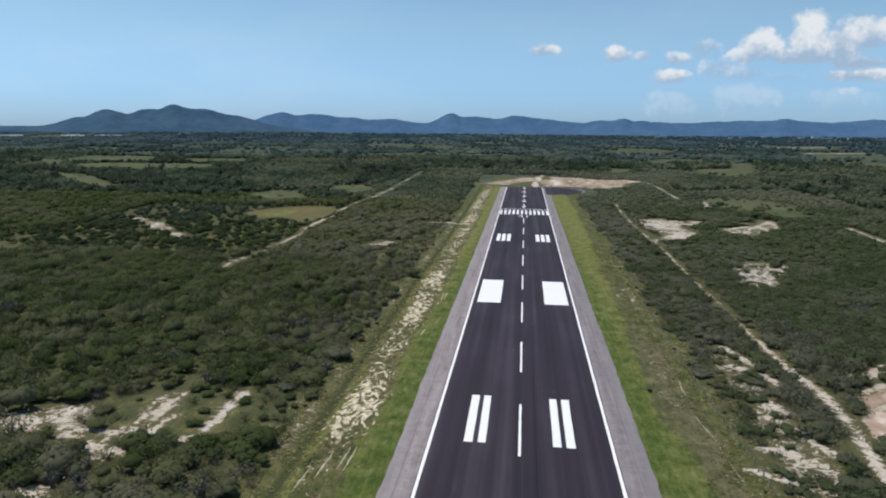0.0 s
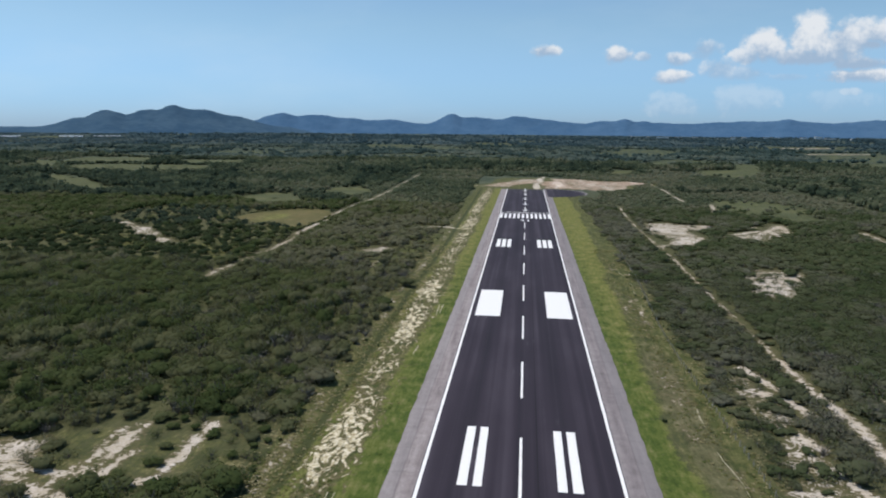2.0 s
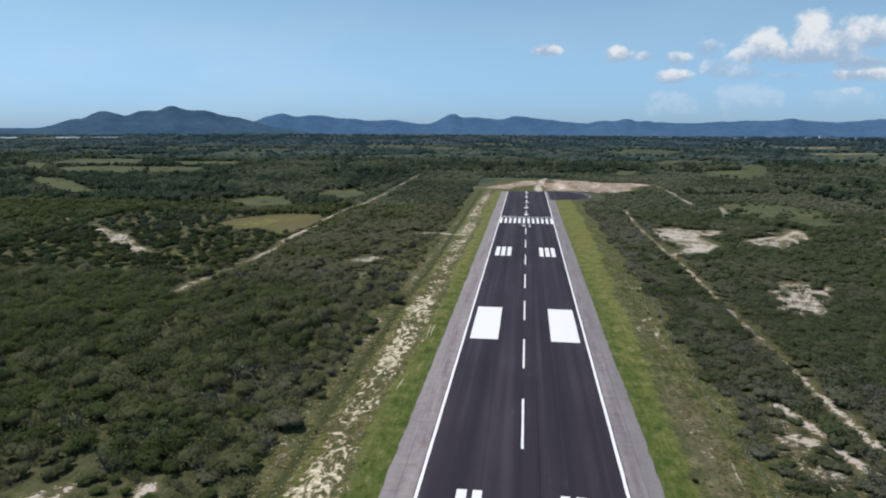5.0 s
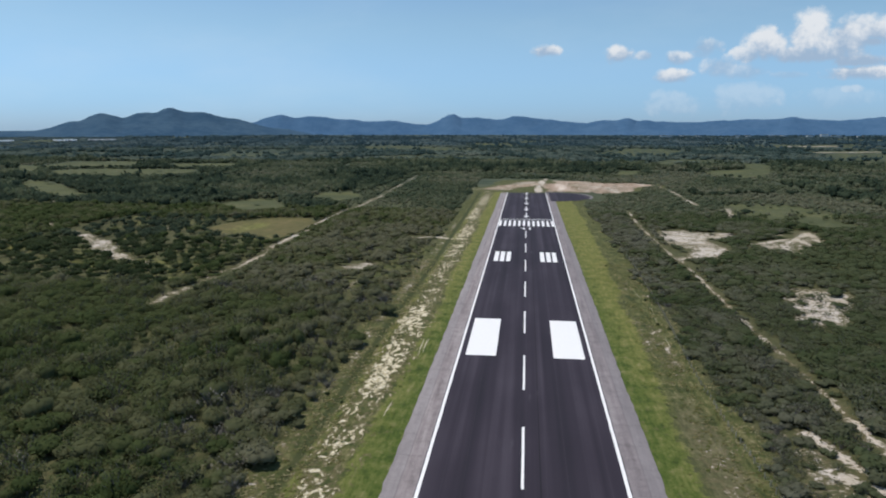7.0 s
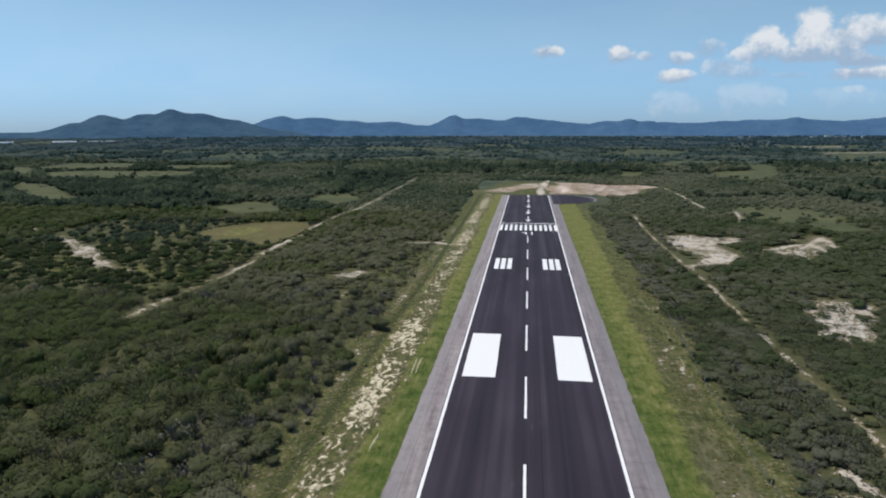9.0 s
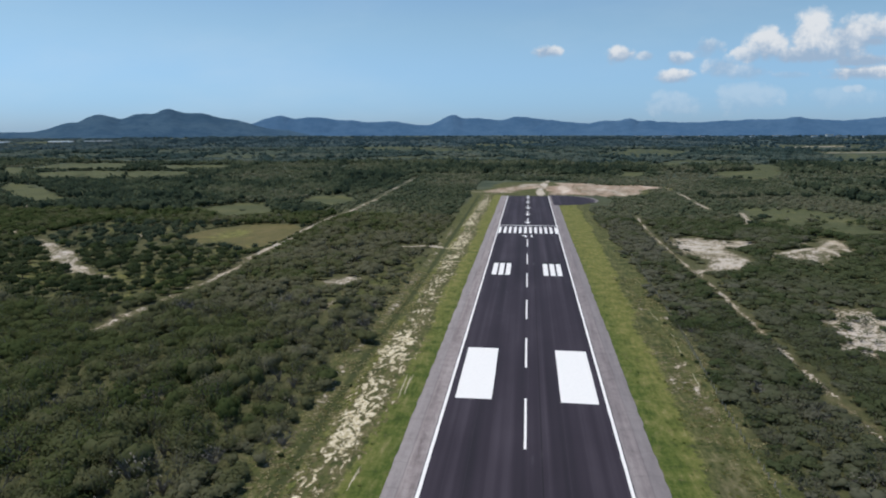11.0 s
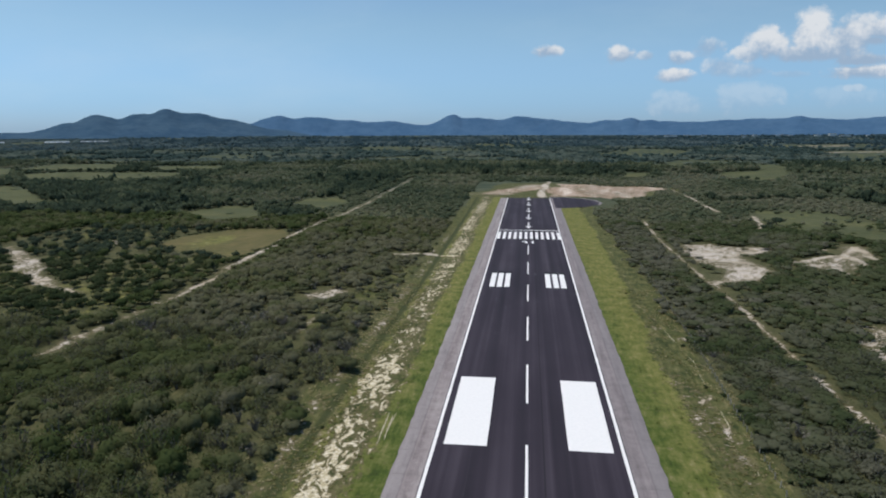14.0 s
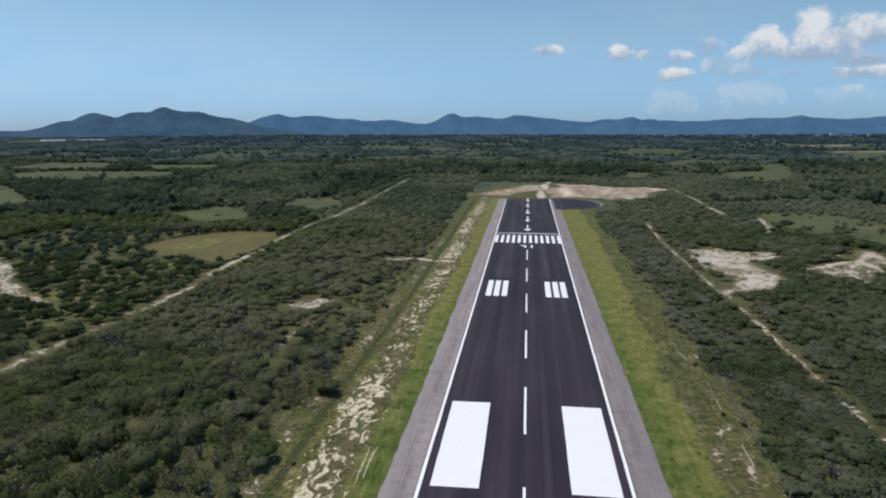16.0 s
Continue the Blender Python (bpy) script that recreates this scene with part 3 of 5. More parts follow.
def covers(x, y):
    """What covers the ground at each place: amounts from 0 to 1, the border at 0.5."""
    wob = (value_noise(x, y, 30, 3) - 0.5) * 6
    c = {}
    far_e = np.clip((y - 150) / 60, 0, 7)
    c["grass"] = np.maximum(band(x, -38 + wob * 0.7, -24, 3) * 0.95, band(x, 24, 38.5 + 1.4 * far_e + wob, 4) * 0.9) * band(y, -500, 835, 20)
    c["grass"] = np.maximum(c["grass"], band(x, -51 + wob * 0.3, -46.5 + wob * 0.4, 1.6) * band(y, -500, 835, 20) * (0.30 + 0.55 * fractal(x, y * 0.5, 16, 26, 2)))
    c["dry"] = np.maximum(band(x, -61 + wob, -30, 4), band(x, 38, 55 + 0.7 * far_e + wob, 4)) * band(y, -500, 850, 20) * 0.9
    c["dry"] = np.maximum(c["dry"], in_shape(x, y, CLEARING, 5.0) * 0.5)
    c["dry"] = np.maximum(c["dry"], in_shape(x, y, LANE, 3.0) * 0.9)
    c["dry"] = np.maximum(c["dry"], in_shape(x, y, APRON, 8.0) * 0.85)
    c["grass"] = np.maximum(c["grass"], in_shape(x, y, CLEARING, 5.0) * 0.28)
    strip = band(x, -49.5 + wob * 0.5, -38.5 + wob * 0.5, 3.5) * band(y, -500, 850, 20)
    strip = strip * (0.55 + 0.75 * value_noise(x * 0, y, 23, 25)) * (1 - 0.45 * band(y, 88, 122, 8)) * (1 - 0.15 * band(y, 262, 286, 6))
    fleck = band(x, -58.5 + wob * 0.4, -54 + wob * 0.4, 1.5) * band(y, -500, 600, 20) * (-0.08 + 0.80 * fractal(x, y, 11, 23, 3))
    rough = band(x, 41 + wob * 0.4, 51, 2.0) * band(y, -500, 420, 60) * np.where(y > 225, 0.75, 1.0) * (-0.20 + 0.80 * fractal(x, y * 0.35, 8, 24, 3))
    sand = np.clip(np.maximum(fleck, rough), 0, 0.5)
    sand = np.maximum(sand, np.clip(strip * (0.15 + 0.80 * fractal(x, y, 15, 21, 3)), 0, 0.60))
    for pts, least in zip(SANDS_E, (0.30, 0.0, 0.28, 0.12)):
        sand = np.maximum(sand, in_shape(x, y, pts, 4.0) * (least + 0.66 * fractal(x, y, 11, 31, 3)))
    for pts, least in zip(SANDS_W, (0.34, 0.42, 0.5, 0.36, 0.24)):
        sand = np.maximum(sand, in_shape(x, y, pts, 2.5) * (least + 0.55 * fractal(x, y, 6, 41, 3)))
    sand = np.maximum(sand, near_line(x, y, TRACK_E[:8], 1.8) * (0.48 + 0.8 * fractal(x, y, 13, 54, 3)))
    for pts, half in ((TRACK_E[7:], 1.15), (GASH, 2.6), (STREAK_E, 3.5)):
        sand = np.maximum(sand, near_line(x, y, pts, half) * (0.0 + 1.30 * fractal(x, y, 11, 51, 3)))
    sand = np.maximum(sand, near_line(x, y, PAD_PATH, 2.6) * 1.5)
    sand = np.maximum(sand, near_line(x, y, SIDE_PATH, 1.9) * (0.5 + 1.1 * fractal(x, y, 6, 53, 2)))
    sand = np.maximum(sand, near_line(x, y, ROAD_W, 1.9) * (0.62 + 0.75 * fractal(x, y, 14, 52, 3) - 0.32 * np.clip((y - 560) / 120, 0, 1)))
    sand = np.maximum(sand, near_line(x, y, SIDE_TRACK, 1.7) * (0.25 + 1.1 * fractal(x, y, 20, 55, 3)))
    for pts, half in SAND_LINES:
        sand = np.maximum(sand, near_line(x, y, pts, half) * (0.62 + 0.65 * fractal(x, y, 7, 58, 3)))
    sand = np.maximum(sand, in_shape(x, y, GASH_HEAD, 2.5) * (0.24 + 0.75 * fractal(x, y, 16, 59, 3)))
    sand = np.maximum(sand, in_shape(x, y, PAD, 10.0) * (-0.22 + 0.95 * fractal(x, y * 0.4, 22, 56, 4)))
    sand = np.maximum(sand, in_shape(x, y, PAD_W, 8.0) * (0.05 + 0.62 * fractal(x, y * 0.5, 22, 57, 4)))
    c["sand"] = sand
    c["tan"] = band(x, -52, -34, 2) * band(y, -500, 850, 20)
    c["pink"] = np.maximum(np.maximum(in_shape(x, y, PINK_E, 3.0), in_shape(x, y, PAD, 8.0) * (0.72 + 0.5 * fractal(x, y * 0.4, 18, 72, 3))), in_shape(x, y, PAD_W, 6.0) * 0.75 * (0.6 + 0.5 * fractal(x, y, 20, 71, 3)))
    c["ochre"] = in_shape(x, y, OCHRE, 2.0)
    orchard = band(x, -440, -166, 8) * band(y, 300, 620, 20) * (0.0 + 0.5 * fractal(x, y, 25, 81, 3))
    c["grass"] = np.maximum(c["grass"], band(x, -345, -170, 8) * band(y, 335, 575, 12) * (0.02 + 0.70 * fractal(x, y, 30, 82, 3)))
    c["field"] = np.maximum(np.maximum(open_fields(x, y), orchard), in_shape(x, y, SAVANNA, 6.0) * 0.9)
    c["grass"] = np.maximum(c["grass"], in_shape(x, y, SAVANNA, 6.0) * (0.0 + 0.55 * fractal(x, y, 18, 84, 3)))
    c["moist"] = near_line(x, y, [(-51.5, 60), (-52.5, 253), (-53, 304), (-51.5, 396), (-53, 640), (-55, 830)], 1.0) * (0.62 + 0.75 * fractal(x, y, 9, 61, 3))
    c["brown"] = band(x, 39.5 + wob * 0.8, 48.8, 2.2) * band(y, 60, 235, 30) * (0.45 + 0.9 * fractal(x, y * 0.4, 9, 62, 3))
    return c


def lie(x, y):
    """The height of the ground: level by the runway, gently uneven away from it."""
    off = np.clip((np.abs(x) - 62) / 120, 0, 1)
    off = np.where(y > 1050, 1.0, off)
    ditch = -0.5 * np.exp(-((x + 51.5) / 2.4) ** 2) - 0.4 * np.exp(-((x - 49.5) / 1.5) ** 2)
    rise = np.clip((np.hypot(x, y) - 1900) / 2400, 0, 1)
    bay = np.clip(1.5 - np.hypot((x - 42) / 34, (y - 785) / 56), 0, 0.4) / 0.4
    return off * (1 - bay) * (fractal(x, y, 90, 5, 3) - 0.5) * 2.4 + np.where(y < 835, ditch, 0.0) + np.where((np.abs(x) > 33) | (y > 830), (fractal(x, y, 8, 9, 2) - 0.5) * 0.5 * (1 - bay), 0.0) - 0.06 + 26 * rise * rise * (3 - 2 * rise)


def axis(spans):
    out = []
    for lo, hi, gap in spans:
        out.append(np.arange(lo, hi, gap))
    return np.concatenate(out + [np.array([spans[-1][1]])])


def build_ground():
    gx = np.concatenate([-np.geomspace(5200, 430, 90)[:-1], axis([(-430, -140, 4.5), (-140, -62, 1.8), (-62, -28, 1.3), (-28, 28, 7.0), (28, 96, 1.5), (96, 150, 2.4), (150, 300, 4.0)])[:-1], np.geomspace(300, 4200, 80)])
    gy = axis([(-1500, 50, 50.0), (50, 84, 4.0), (84, 220, 1.9), (220, 620, 3.3), (620, 1100, 8.0)])
    gy = np.concatenate([gy[:-1], np.geomspace(1100, 5300, 110)])
    x, y = np.meshgrid(gx, gy)
    z = lie(x, y)
    n, m = len(gx), len(gy)
    i = (np.arange(m - 1)[:, None] * n + np.arange(n - 1)[None, :]).ravel()
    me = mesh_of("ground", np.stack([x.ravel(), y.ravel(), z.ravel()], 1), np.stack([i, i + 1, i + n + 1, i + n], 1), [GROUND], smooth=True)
    for name, values in covers(x.ravel(), y.ravel()).items():
        me.attributes.new(name, "FLOAT", "POINT").data.foreach_set("value", values.astype(np.float32))
    ob = new("ground", me)
    tagged(ob, "open land of dry soil, grass verges, pale sand and fields", "ground", kind="structure")


build_ground()


# ---- runway ----
def build_runway():
    step = 1.5
    ys = np.arange(RUNWAY_BACK, RUNWAY_END + step, step)
    ys[-1] = RUNWAY_END
    xs = np.linspace(-22.6, 22.6, 7)
    x, y = np.meshgrid(xs, ys)
    z = 0.16 - 0.10 * (np.abs(x) / 22.6)
    n, m = len(xs), len(ys)
    i = (np.arange(m - 1)[:, None] * n + np.arange(n - 1)[None, :]).ravel()
    runway = new("runway", mesh_of("runway", np.stack([x.ravel(), y.ravel(), z.ravel()], 1), np.stack([i, i + 1, i + n + 1, i + n], 1), [ASPHALT]))
    tagged(runway, "long straight runway of dark fresh asphalt", "runway", kind="structure")
    for side in (-1, 1):
        cols = np.array([22.6, 25.0, 27.0, 29.2, 29.8])
        wob = (fractal(ys * 0 + side * 50, ys, 40, 13, 3) - 0.5) * 0.7 + (value_noise(ys * 0 + side * 50, ys, 3.2, 14) - 0.5) * 0.55
        rows = []
        for k2, c in enumerate(cols):
            zz = (0.055, 0.05, 0.045, 0.04, -0.10)[k2]
            rows.append(np.stack([side * (c + (wob if k2 >= 3 else 0 * wob)), ys, np.full(len(ys), zz)], 1))
        v = np.stack(rows, 1).reshape(-1, 3)
        n = len(cols)
        i = (np.arange(len(ys) - 1)[:, None] * n + np.arange(n - 1)[None, :]).ravel()
        f = np.stack([i, i + 1, i + n + 1, i + n], 1) if side > 0 else np.stack([i + 1, i, i + n, i + n + 1], 1)
        part("shoulder", mesh_of("shoulder", v, f, [SHOULDER]), runway, "weathered grey asphalt shoulder with a ragged edge")
    # the turning bay beside the runway's end
    bay = [(22.6, 735), (34, 737), (54, 746), (66, 765), (70, 784), (66, 806), (56, 822), (40, 832), (22.6, 834)]
    part("turning_bay", slab_mesh("turning_bay", bay, -0.3, 0.05, ASPHALT), runway, "dark asphalt turning bay with rounded outer edge")
    rim = [(x, y) for x, y in bay[3:]]
    outer = [(x + 2.6 * (x - 22) / 45, y + (2.4 if y > 800 else 0.5)) for x, y in rim]
    part("bay_rim", slab_mesh("bay_rim", rim + outer[::-1], -0.3, 0.07, SHOULDER), runway, "pale concrete rim round the turning bay")
    return runway


RUNWAY = build_runway()


def crown_z(x):
    return 0.16 - 0.10 * abs(x) / 22.6


def stripe_mesh(name, x0, x1, y0, y1, mat=None, lift=0.012):
    """Paint laid on the cambered asphalt, with slightly uneven ends."""
    bm = bmesh.new()
    r = random.Random(int(x0 * 10 + y0))
    n = max(2, int((y1 - y0) / 4))
    rows = []
    for i in range(n + 1):
        y = y0 + (y1 - y0) * i / n
        e0, e1 = r.uniform(-0.04, 0.04), r.uniform(-0.04, 0.04)
        end = r.uniform(-0.08, 0.08) if i in (0, n) else 0
        rows.append([bm.verts.new((x, y + end, crown_z(x) + lift)) for x in (x0 + e0, (x0 + x1) / 2, x1 + e1)])
    for a, b in zip(rows[:-1], rows[1:]):
        for i in (0, 1):
            bm.faces.new((a[i], a[i + 1], b[i + 1], b[i]))
    side = [row[0] for row in rows] + [rows[-1][1]] + [row[2] for row in rows[::-1]] + [rows[0][1]]
    low = [bm.verts.new((v.co.x, v.co.y, v.co.z - 0.02)) for v in side]
    for i in range(len(side)):
        j = (i + 1) % len(side)
        bm.faces.new((side[j], side[i], low[i], low[j]))
    me = bpy.data.meshes.new(name)
    bm.to_mesh(me)
    bm.free()
    me.materials.append(mat or PAINT)
    return me


def marking(name, label, y, group=""):
    e = new(name)
    e.location = (0, 0, 0)
    return tagged(e, label, "runway marking", group)


def build_markings():
    thr = marking("threshold_marking", "row of twelve white painted bars across the asphalt", 570)
    for i in range(12):
        x = -21.3 + i * 3.72
        part("bar", stripe_mesh("bar", x, x + 1.95, 556.0, 586.5), thr)
    part("cross_line", stripe_mesh("cross_line", -21.6, 21.6, 593.5, 595.6), thr, "thin white line across the runway")
    for y0, y1, bars, label in ((417.0, 447.0, ((8.3, 10.8), (11.9, 14.4), (15.4, 17.9)), "three white painted bars on either side of the centreline"),
                                (124.6, 153.6, ((7.9, 9.9), (11.1, 13.3)), "two white painted bars on either side of the centreline")):
        z = marking("touchdown_marking", label, y0)
        for a, b in bars:
            for s in (-1, 1):
                o = -0.5 if s < 0 else 0.0
                part("bar", stripe_mesh("bar", *sorted((s * a + o, s * b + o)), y0, y1), z)
    for a, b in ((7.9, 18.3), (-18.9, -8.3)):
        part("blackout", stripe_mesh("blackout", a, b, 447.4, 453.0, BLACKOUT, 0.008), RUNWAY, "patch of black paint over old marks")
    aim = marking("aiming_marking", "pair of broad white painted blocks on dark asphalt", 256)
    for s in (-1, 1):
        part("block", stripe_mesh("block", *sorted((s * 9.5, s * 19.8)), 256.3, 300.3), aim)
    line = marking("centre_line", "broken white painted line along the runway's middle", 0)
    for i in range(-12, 5):
        y = 282.4 + 54.55 * i
        part("dash", stripe_mesh("dash", -0.47, 0.17, y, y + 30.0), line)
    for s in (-1, 1):
        e = marking("edge_line", "continuous white painted line beside the shoulder", 0, "edge lines")
        part("line", stripe_mesh("line", s * 22.0 - 0.39, s * 22.0 + 0.39, RUNWAY_BACK, RUNWAY_END - 1), e)
    number = marking("runway_number", "worn white painted figures, too faint to read, before the threshold bars", 540)
    part("bar", stripe_mesh("bar", 2.2, 3.3, 537.5, 548.5), number)
    part("bar", stripe_mesh("bar", -4.2, -1.0, 544.2, 546.8), number)
    part("bar", stripe_mesh("bar", -2.2, -0.6, 538.5, 544.0), number)
    for i in range(5):
        y0 = 604.5 + 48.6 * i
        a = marking("arrow_marking", "white painted arrow pointing at the threshold bars", y0, "threshold arrows")
        part("shaft", stripe_mesh("shaft", -0.45, 0.45, y0 + 7.5, y0 + 32), a)
        head = [(0, y0), (2.6, y0 + 11), (1.5, y0 + 11.5), (0, y0 + 6), (-1.5, y0 + 11.5), (-2.6, y0 + 11)]
        part("head", slab_mesh("head", head, 0.13, 0.175, PAINT), a)


build_markings()


# ---- hills in the distance ----
def hill_range(name, label, hills, dist, depth, base, mat, seed, lo=-52, hi=40, floor=6):
    """A range of hills: summits (azimuth in degrees, height, half width in degrees) at a distance from the airfield."""
    az = np.radians(np.linspace(lo, hi, 620))
    r = np.linspace(0, 1, 26)
    a, t = np.meshgrid(az, r)
    deg = np.degrees(a)
    total = np.full(a.shape, 1.0)
    for c, h, w in hills:
        h = 75 + (h - 75) * dist / 4500
        total += np.exp((h - base) * np.exp(-np.abs((deg - c) / w) ** 2) / 14.0) - 1
    ridge = base + 14.0 * np.log(total)
    ridge = floor + (ridge - floor) * np.clip(np.minimum(deg - lo, hi - deg) / 3.0, 0, 1) ** 0.7
    px, py = np.sin(a) * dist, np.cos(a) * dist
    rough = fractal(px + 9000, py * 0 + 300 * t + 900, 190, seed, 6) - 0.5
    fine = fractal(px + 4000, py * 0 + 500 * t + 700, 55, seed + 3, 4) - 0.5
    top = ridge + (30 * rough + 9 * fine) * np.clip(ridge / 120, 0.1, 1)
    spur = 0.75 + 0.5 * fractal(px + 5000, t * 700 + 50, 260, seed + 9, 4)
    rise = np.clip(t / 0.8, 0, 1) ** (1.2 * spur)
    z = floor + (top - floor) * np.where(t <= 0.8, rise, 1 - ((t - 0.8) / 0.2) ** 2 * 0.5)
    d = dist + (t - 0.8) * depth
    x, y = np.sin(a) * d, np.cos(a) * d + 50
    n = len(az)
    i = (np.arange(len(r) - 1)[:, None] * n + np.arange(n - 1)[None, :]).ravel()
    ob = new(name, mesh_of(name, np.stack([x.ravel(), y.ravel(), z.ravel()], 1), np.stack([i, i + 1, i + n + 1, i + n], 1), [mat], smooth=True))
    tagged(ob, label, "hills", kind="structure")


hill_range("backdrop_hills", "dark wooded hills rising from the plain, tinted blue for haze", [(-35.9, 106, 1.3), (-33.6, 158, 1.9), (-31, 158, 2.4), (-28.95, 176, 1.3), (-29.0, 176, 2.6), (-26.8, 160, 2.8), (-24.6, 125, 2.6)], 4350, 700, 58, HILL_NEAR, 3, -46, -17)
hill_range("backdrop_ridge", "long low mountain ridge on the horizon, tinted blue for haze", [(-20.6, 156, 2.0), (-17.8, 152, 2.2), (-15, 124, 2.6), (-11.8, 115, 2.0), (-6.3, 160, 1.2), (-4.6, 141, 2.6), (-0.8, 136, 3.2), (2.2, 112, 2.5), (6.1, 114, 1.8), (8.1, 131, 0.9), (9.6, 116, 3.0), (14.5, 112, 4.0), (18.2, 113, 3.0), (20.1, 132, 1.3), (22.2, 118, 3.0), (26.6, 124, 3.5), (32, 118, 5.0)], 4650, 500, 84, HILL_FAR, 5, -27, 40)


# ---- trees and scrub ----
def ico():
    bm = bmesh.new()
    bmesh.ops.create_icosphere(bm, subdivisions=1, radius=1.0)
    v = np.array([p.co[:] for p in bm.verts])
    f = np.array([[q.index for q in p.verts] for p in bm.faces])
    bm.free()
    return v, f


ICO_V, ICO_F = ico()


def tube(points, radii, sides=4):
    """A tapered limb along the points."""
    verts, faces, normals = [], [], []
    for (p, r) in zip(points, radii):
        for s in range(sides):
            w = 2 * math.pi * s / sides
            verts.append((p[0] + r * math.cos(w), p[1] + r * math.sin(w), p[2]))
            normals.append((math.cos(w), math.sin(w), 0.0))
    for i in range(len(points) - 1):
        for s in range(sides):
            a, b = i * sides + s, i * sides + (s + 1) % sides
            faces += [(a, b, b + sides), (a, b + sides, a + sides)]
    return np.array(verts), np.array(faces), np.array(normals)


def joined(pieces):
    """Several (verts, faces, normals) as one."""
    n, faces = 0, []
    for v, f, _ in pieces:
        faces.append(f + n)
        n += len(v)
    return np.concatenate([p[0] for p in pieces]), np.concatenate(faces), np.concatenate([p[2] for p in pieces])


def unit(v):
    return v / np.maximum(np.linalg.norm(v, axis=1), 1e-6)[:, None]


def crown(r, leaves, leaf, lobes, tall=1.0, core=0.8, cores=99):
    """A crown of a unit spread: lobes of foliage with a rough core and loose leaf tufts round them, shaded as soft rounded masses."""
    pieces, centres = [], []
    for i in range(lobes):
        w, d = r.uniform(0, 6.283), (0.0 if i == 0 else r.uniform(0.35, 0.75))
        size = (r.uniform(0.34, 0.56) if i else 0.56) * (1.0 if lobes > 3 else 1.15)
        centres.append((d * math.cos(w), d * math.sin(w), tall * r.uniform(0.42, 0.70), size))
    for cx, cy, cz, s in centres[:cores]:
        v = ICO_V * (core * s * r.uniform(0.75, 1.15, (len(ICO_V), 1))) * (1, 1, 0.72)
        pieces.append((v + (cx, cy, cz), ICO_F, unit(0.75 * ICO_V + (0.5 * cx, 0.5 * cy, 0.35))))
    pick = r.integers(0, lobes, leaves)
    d = r.normal(size=(leaves, 3))
    d[:, 2] = np.abs(d[:, 2]) * 1.1 - 0.35
    d = unit(d)
    c = np.array(centres)[pick]
    at = c[:, :3] + d * c[:, 3:4] * np.where(r.random((leaves, 1)) < 0.3, r.uniform(1.0, 1.35, (leaves, 1)), r.uniform(0.82, 1.06, (leaves, 1))) * (1, 1, 0.80)
    nrm = unit(d * (1, 1, 1.2) + r.normal(size=(leaves, 3)) * 0.28)
    t1 = unit(np.cross(nrm, r.normal(size=(leaves, 3))))
    t2 = np.cross(nrm, t1)
    k = leaf * r.uniform(0.6, 1.3, (leaves, 1))
    thin = np.where(r.random((leaves, 1)) < 0.4, 0.6, 1.0)
    t1, t2 = t1 * thin, t2 / thin ** 0.8
    tri = np.stack([at - t1 * k, at + t1 * k * r.uniform(0.6, 1.0, (leaves, 1)) + t2 * k * r.uniform(-0.4, 0.4, (leaves, 1)), at + t2 * k * r.uniform(0.8, 1.5, (leaves, 1))], 1).reshape(-1, 3)
    i = np.arange(leaves)[:, None] * 3
    soft = unit(0.75 * d + c[:, :3] * (0.5, 0.5, 0.0) + (0, 0, 0.45) + r.normal(size=(leaves, 3)) * 0.16)
    pieces.append((tri, np.hstack([i, i + 1, i + 2]), np.repeat(soft, 3, axis=0)))
    return joined(pieces)


def trunk(r, tall, spread=0.45, limbs=3, thick=0.07):
    bend = r.uniform(-0.1, 0.1, 2)
    pieces = [tube([(0, 0, -0.1), (bend[0] * 0.5, bend[1] * 0.5, 0.25 * tall), (bend[0], bend[1], 0.55 * tall)], (thick * 1.3, thick, thick * 0.6))]
    for i in range(limbs):
        w = 6.283 * (i + r.uniform(0, 0.6)) / limbs
        x, y = spread * math.cos(w), spread * math.sin(w)
        pieces.append(tube([(bend[0] * 0.5, bend[1] * 0.5, 0.25 * tall), (x * 0.6, y * 0.6, 0.55 * tall), (x, y, r.uniform(0.75, 0.95) * tall)], (thick * 0.7, thick * 0.45, thick * 0.15), 3))
    return joined(pieces)


def bare(r, twigs=26):
    """A leafless shrub: a fan of grey limbs, each with finer twigs."""
    pieces = []
    for i in range(twigs):
        w, lean = r.uniform(0, 6.283), r.uniform(0.2, 1.0) ** 0.8
        x, y, z = lean * math.cos(w), lean * math.sin(w), r.uniform(0.75, 1.2) * (1.15 - 0.45 * lean * lean)
        mid = (x * 0.4 + r.uniform(-0.08, 0.08), y * 0.4 + r.uniform(-0.08, 0.08), z * 0.55)
        pieces.append(tube([(x * 0.05, y * 0.05, -0.1), mid, (x, y, z)], (0.034, 0.022, 0.008), 3))
    return joined(pieces)


def template(seed, leaves, leaf, lobes, tall, limbs=3, core=0.8, cores=99):
    r = np.random.default_rng(seed)
    c = crown(r, leaves, leaf, lobes, tall, core, cores)
    if not limbs:
        return (*c, np.zeros(len(c[1]), int))
    t = trunk(r, tall, limbs=limbs)
    return (*joined([c, t]), np.concatenate([np.zeros(len(c[1]), int), np.ones(len(t[1]), int)]))


def dead_template(seed, twigs):
    """A leafless shrub with a thin grey haze of dry leaves left on it."""
    r = np.random.default_rng(seed)
    b, c = bare(r, twigs), crown(r, 2 * twigs, 0.07, 5, 1.05, 0.5, 0)
    return (*joined([b, c]), np.full(len(b[1]) + len(c[1]), 2))


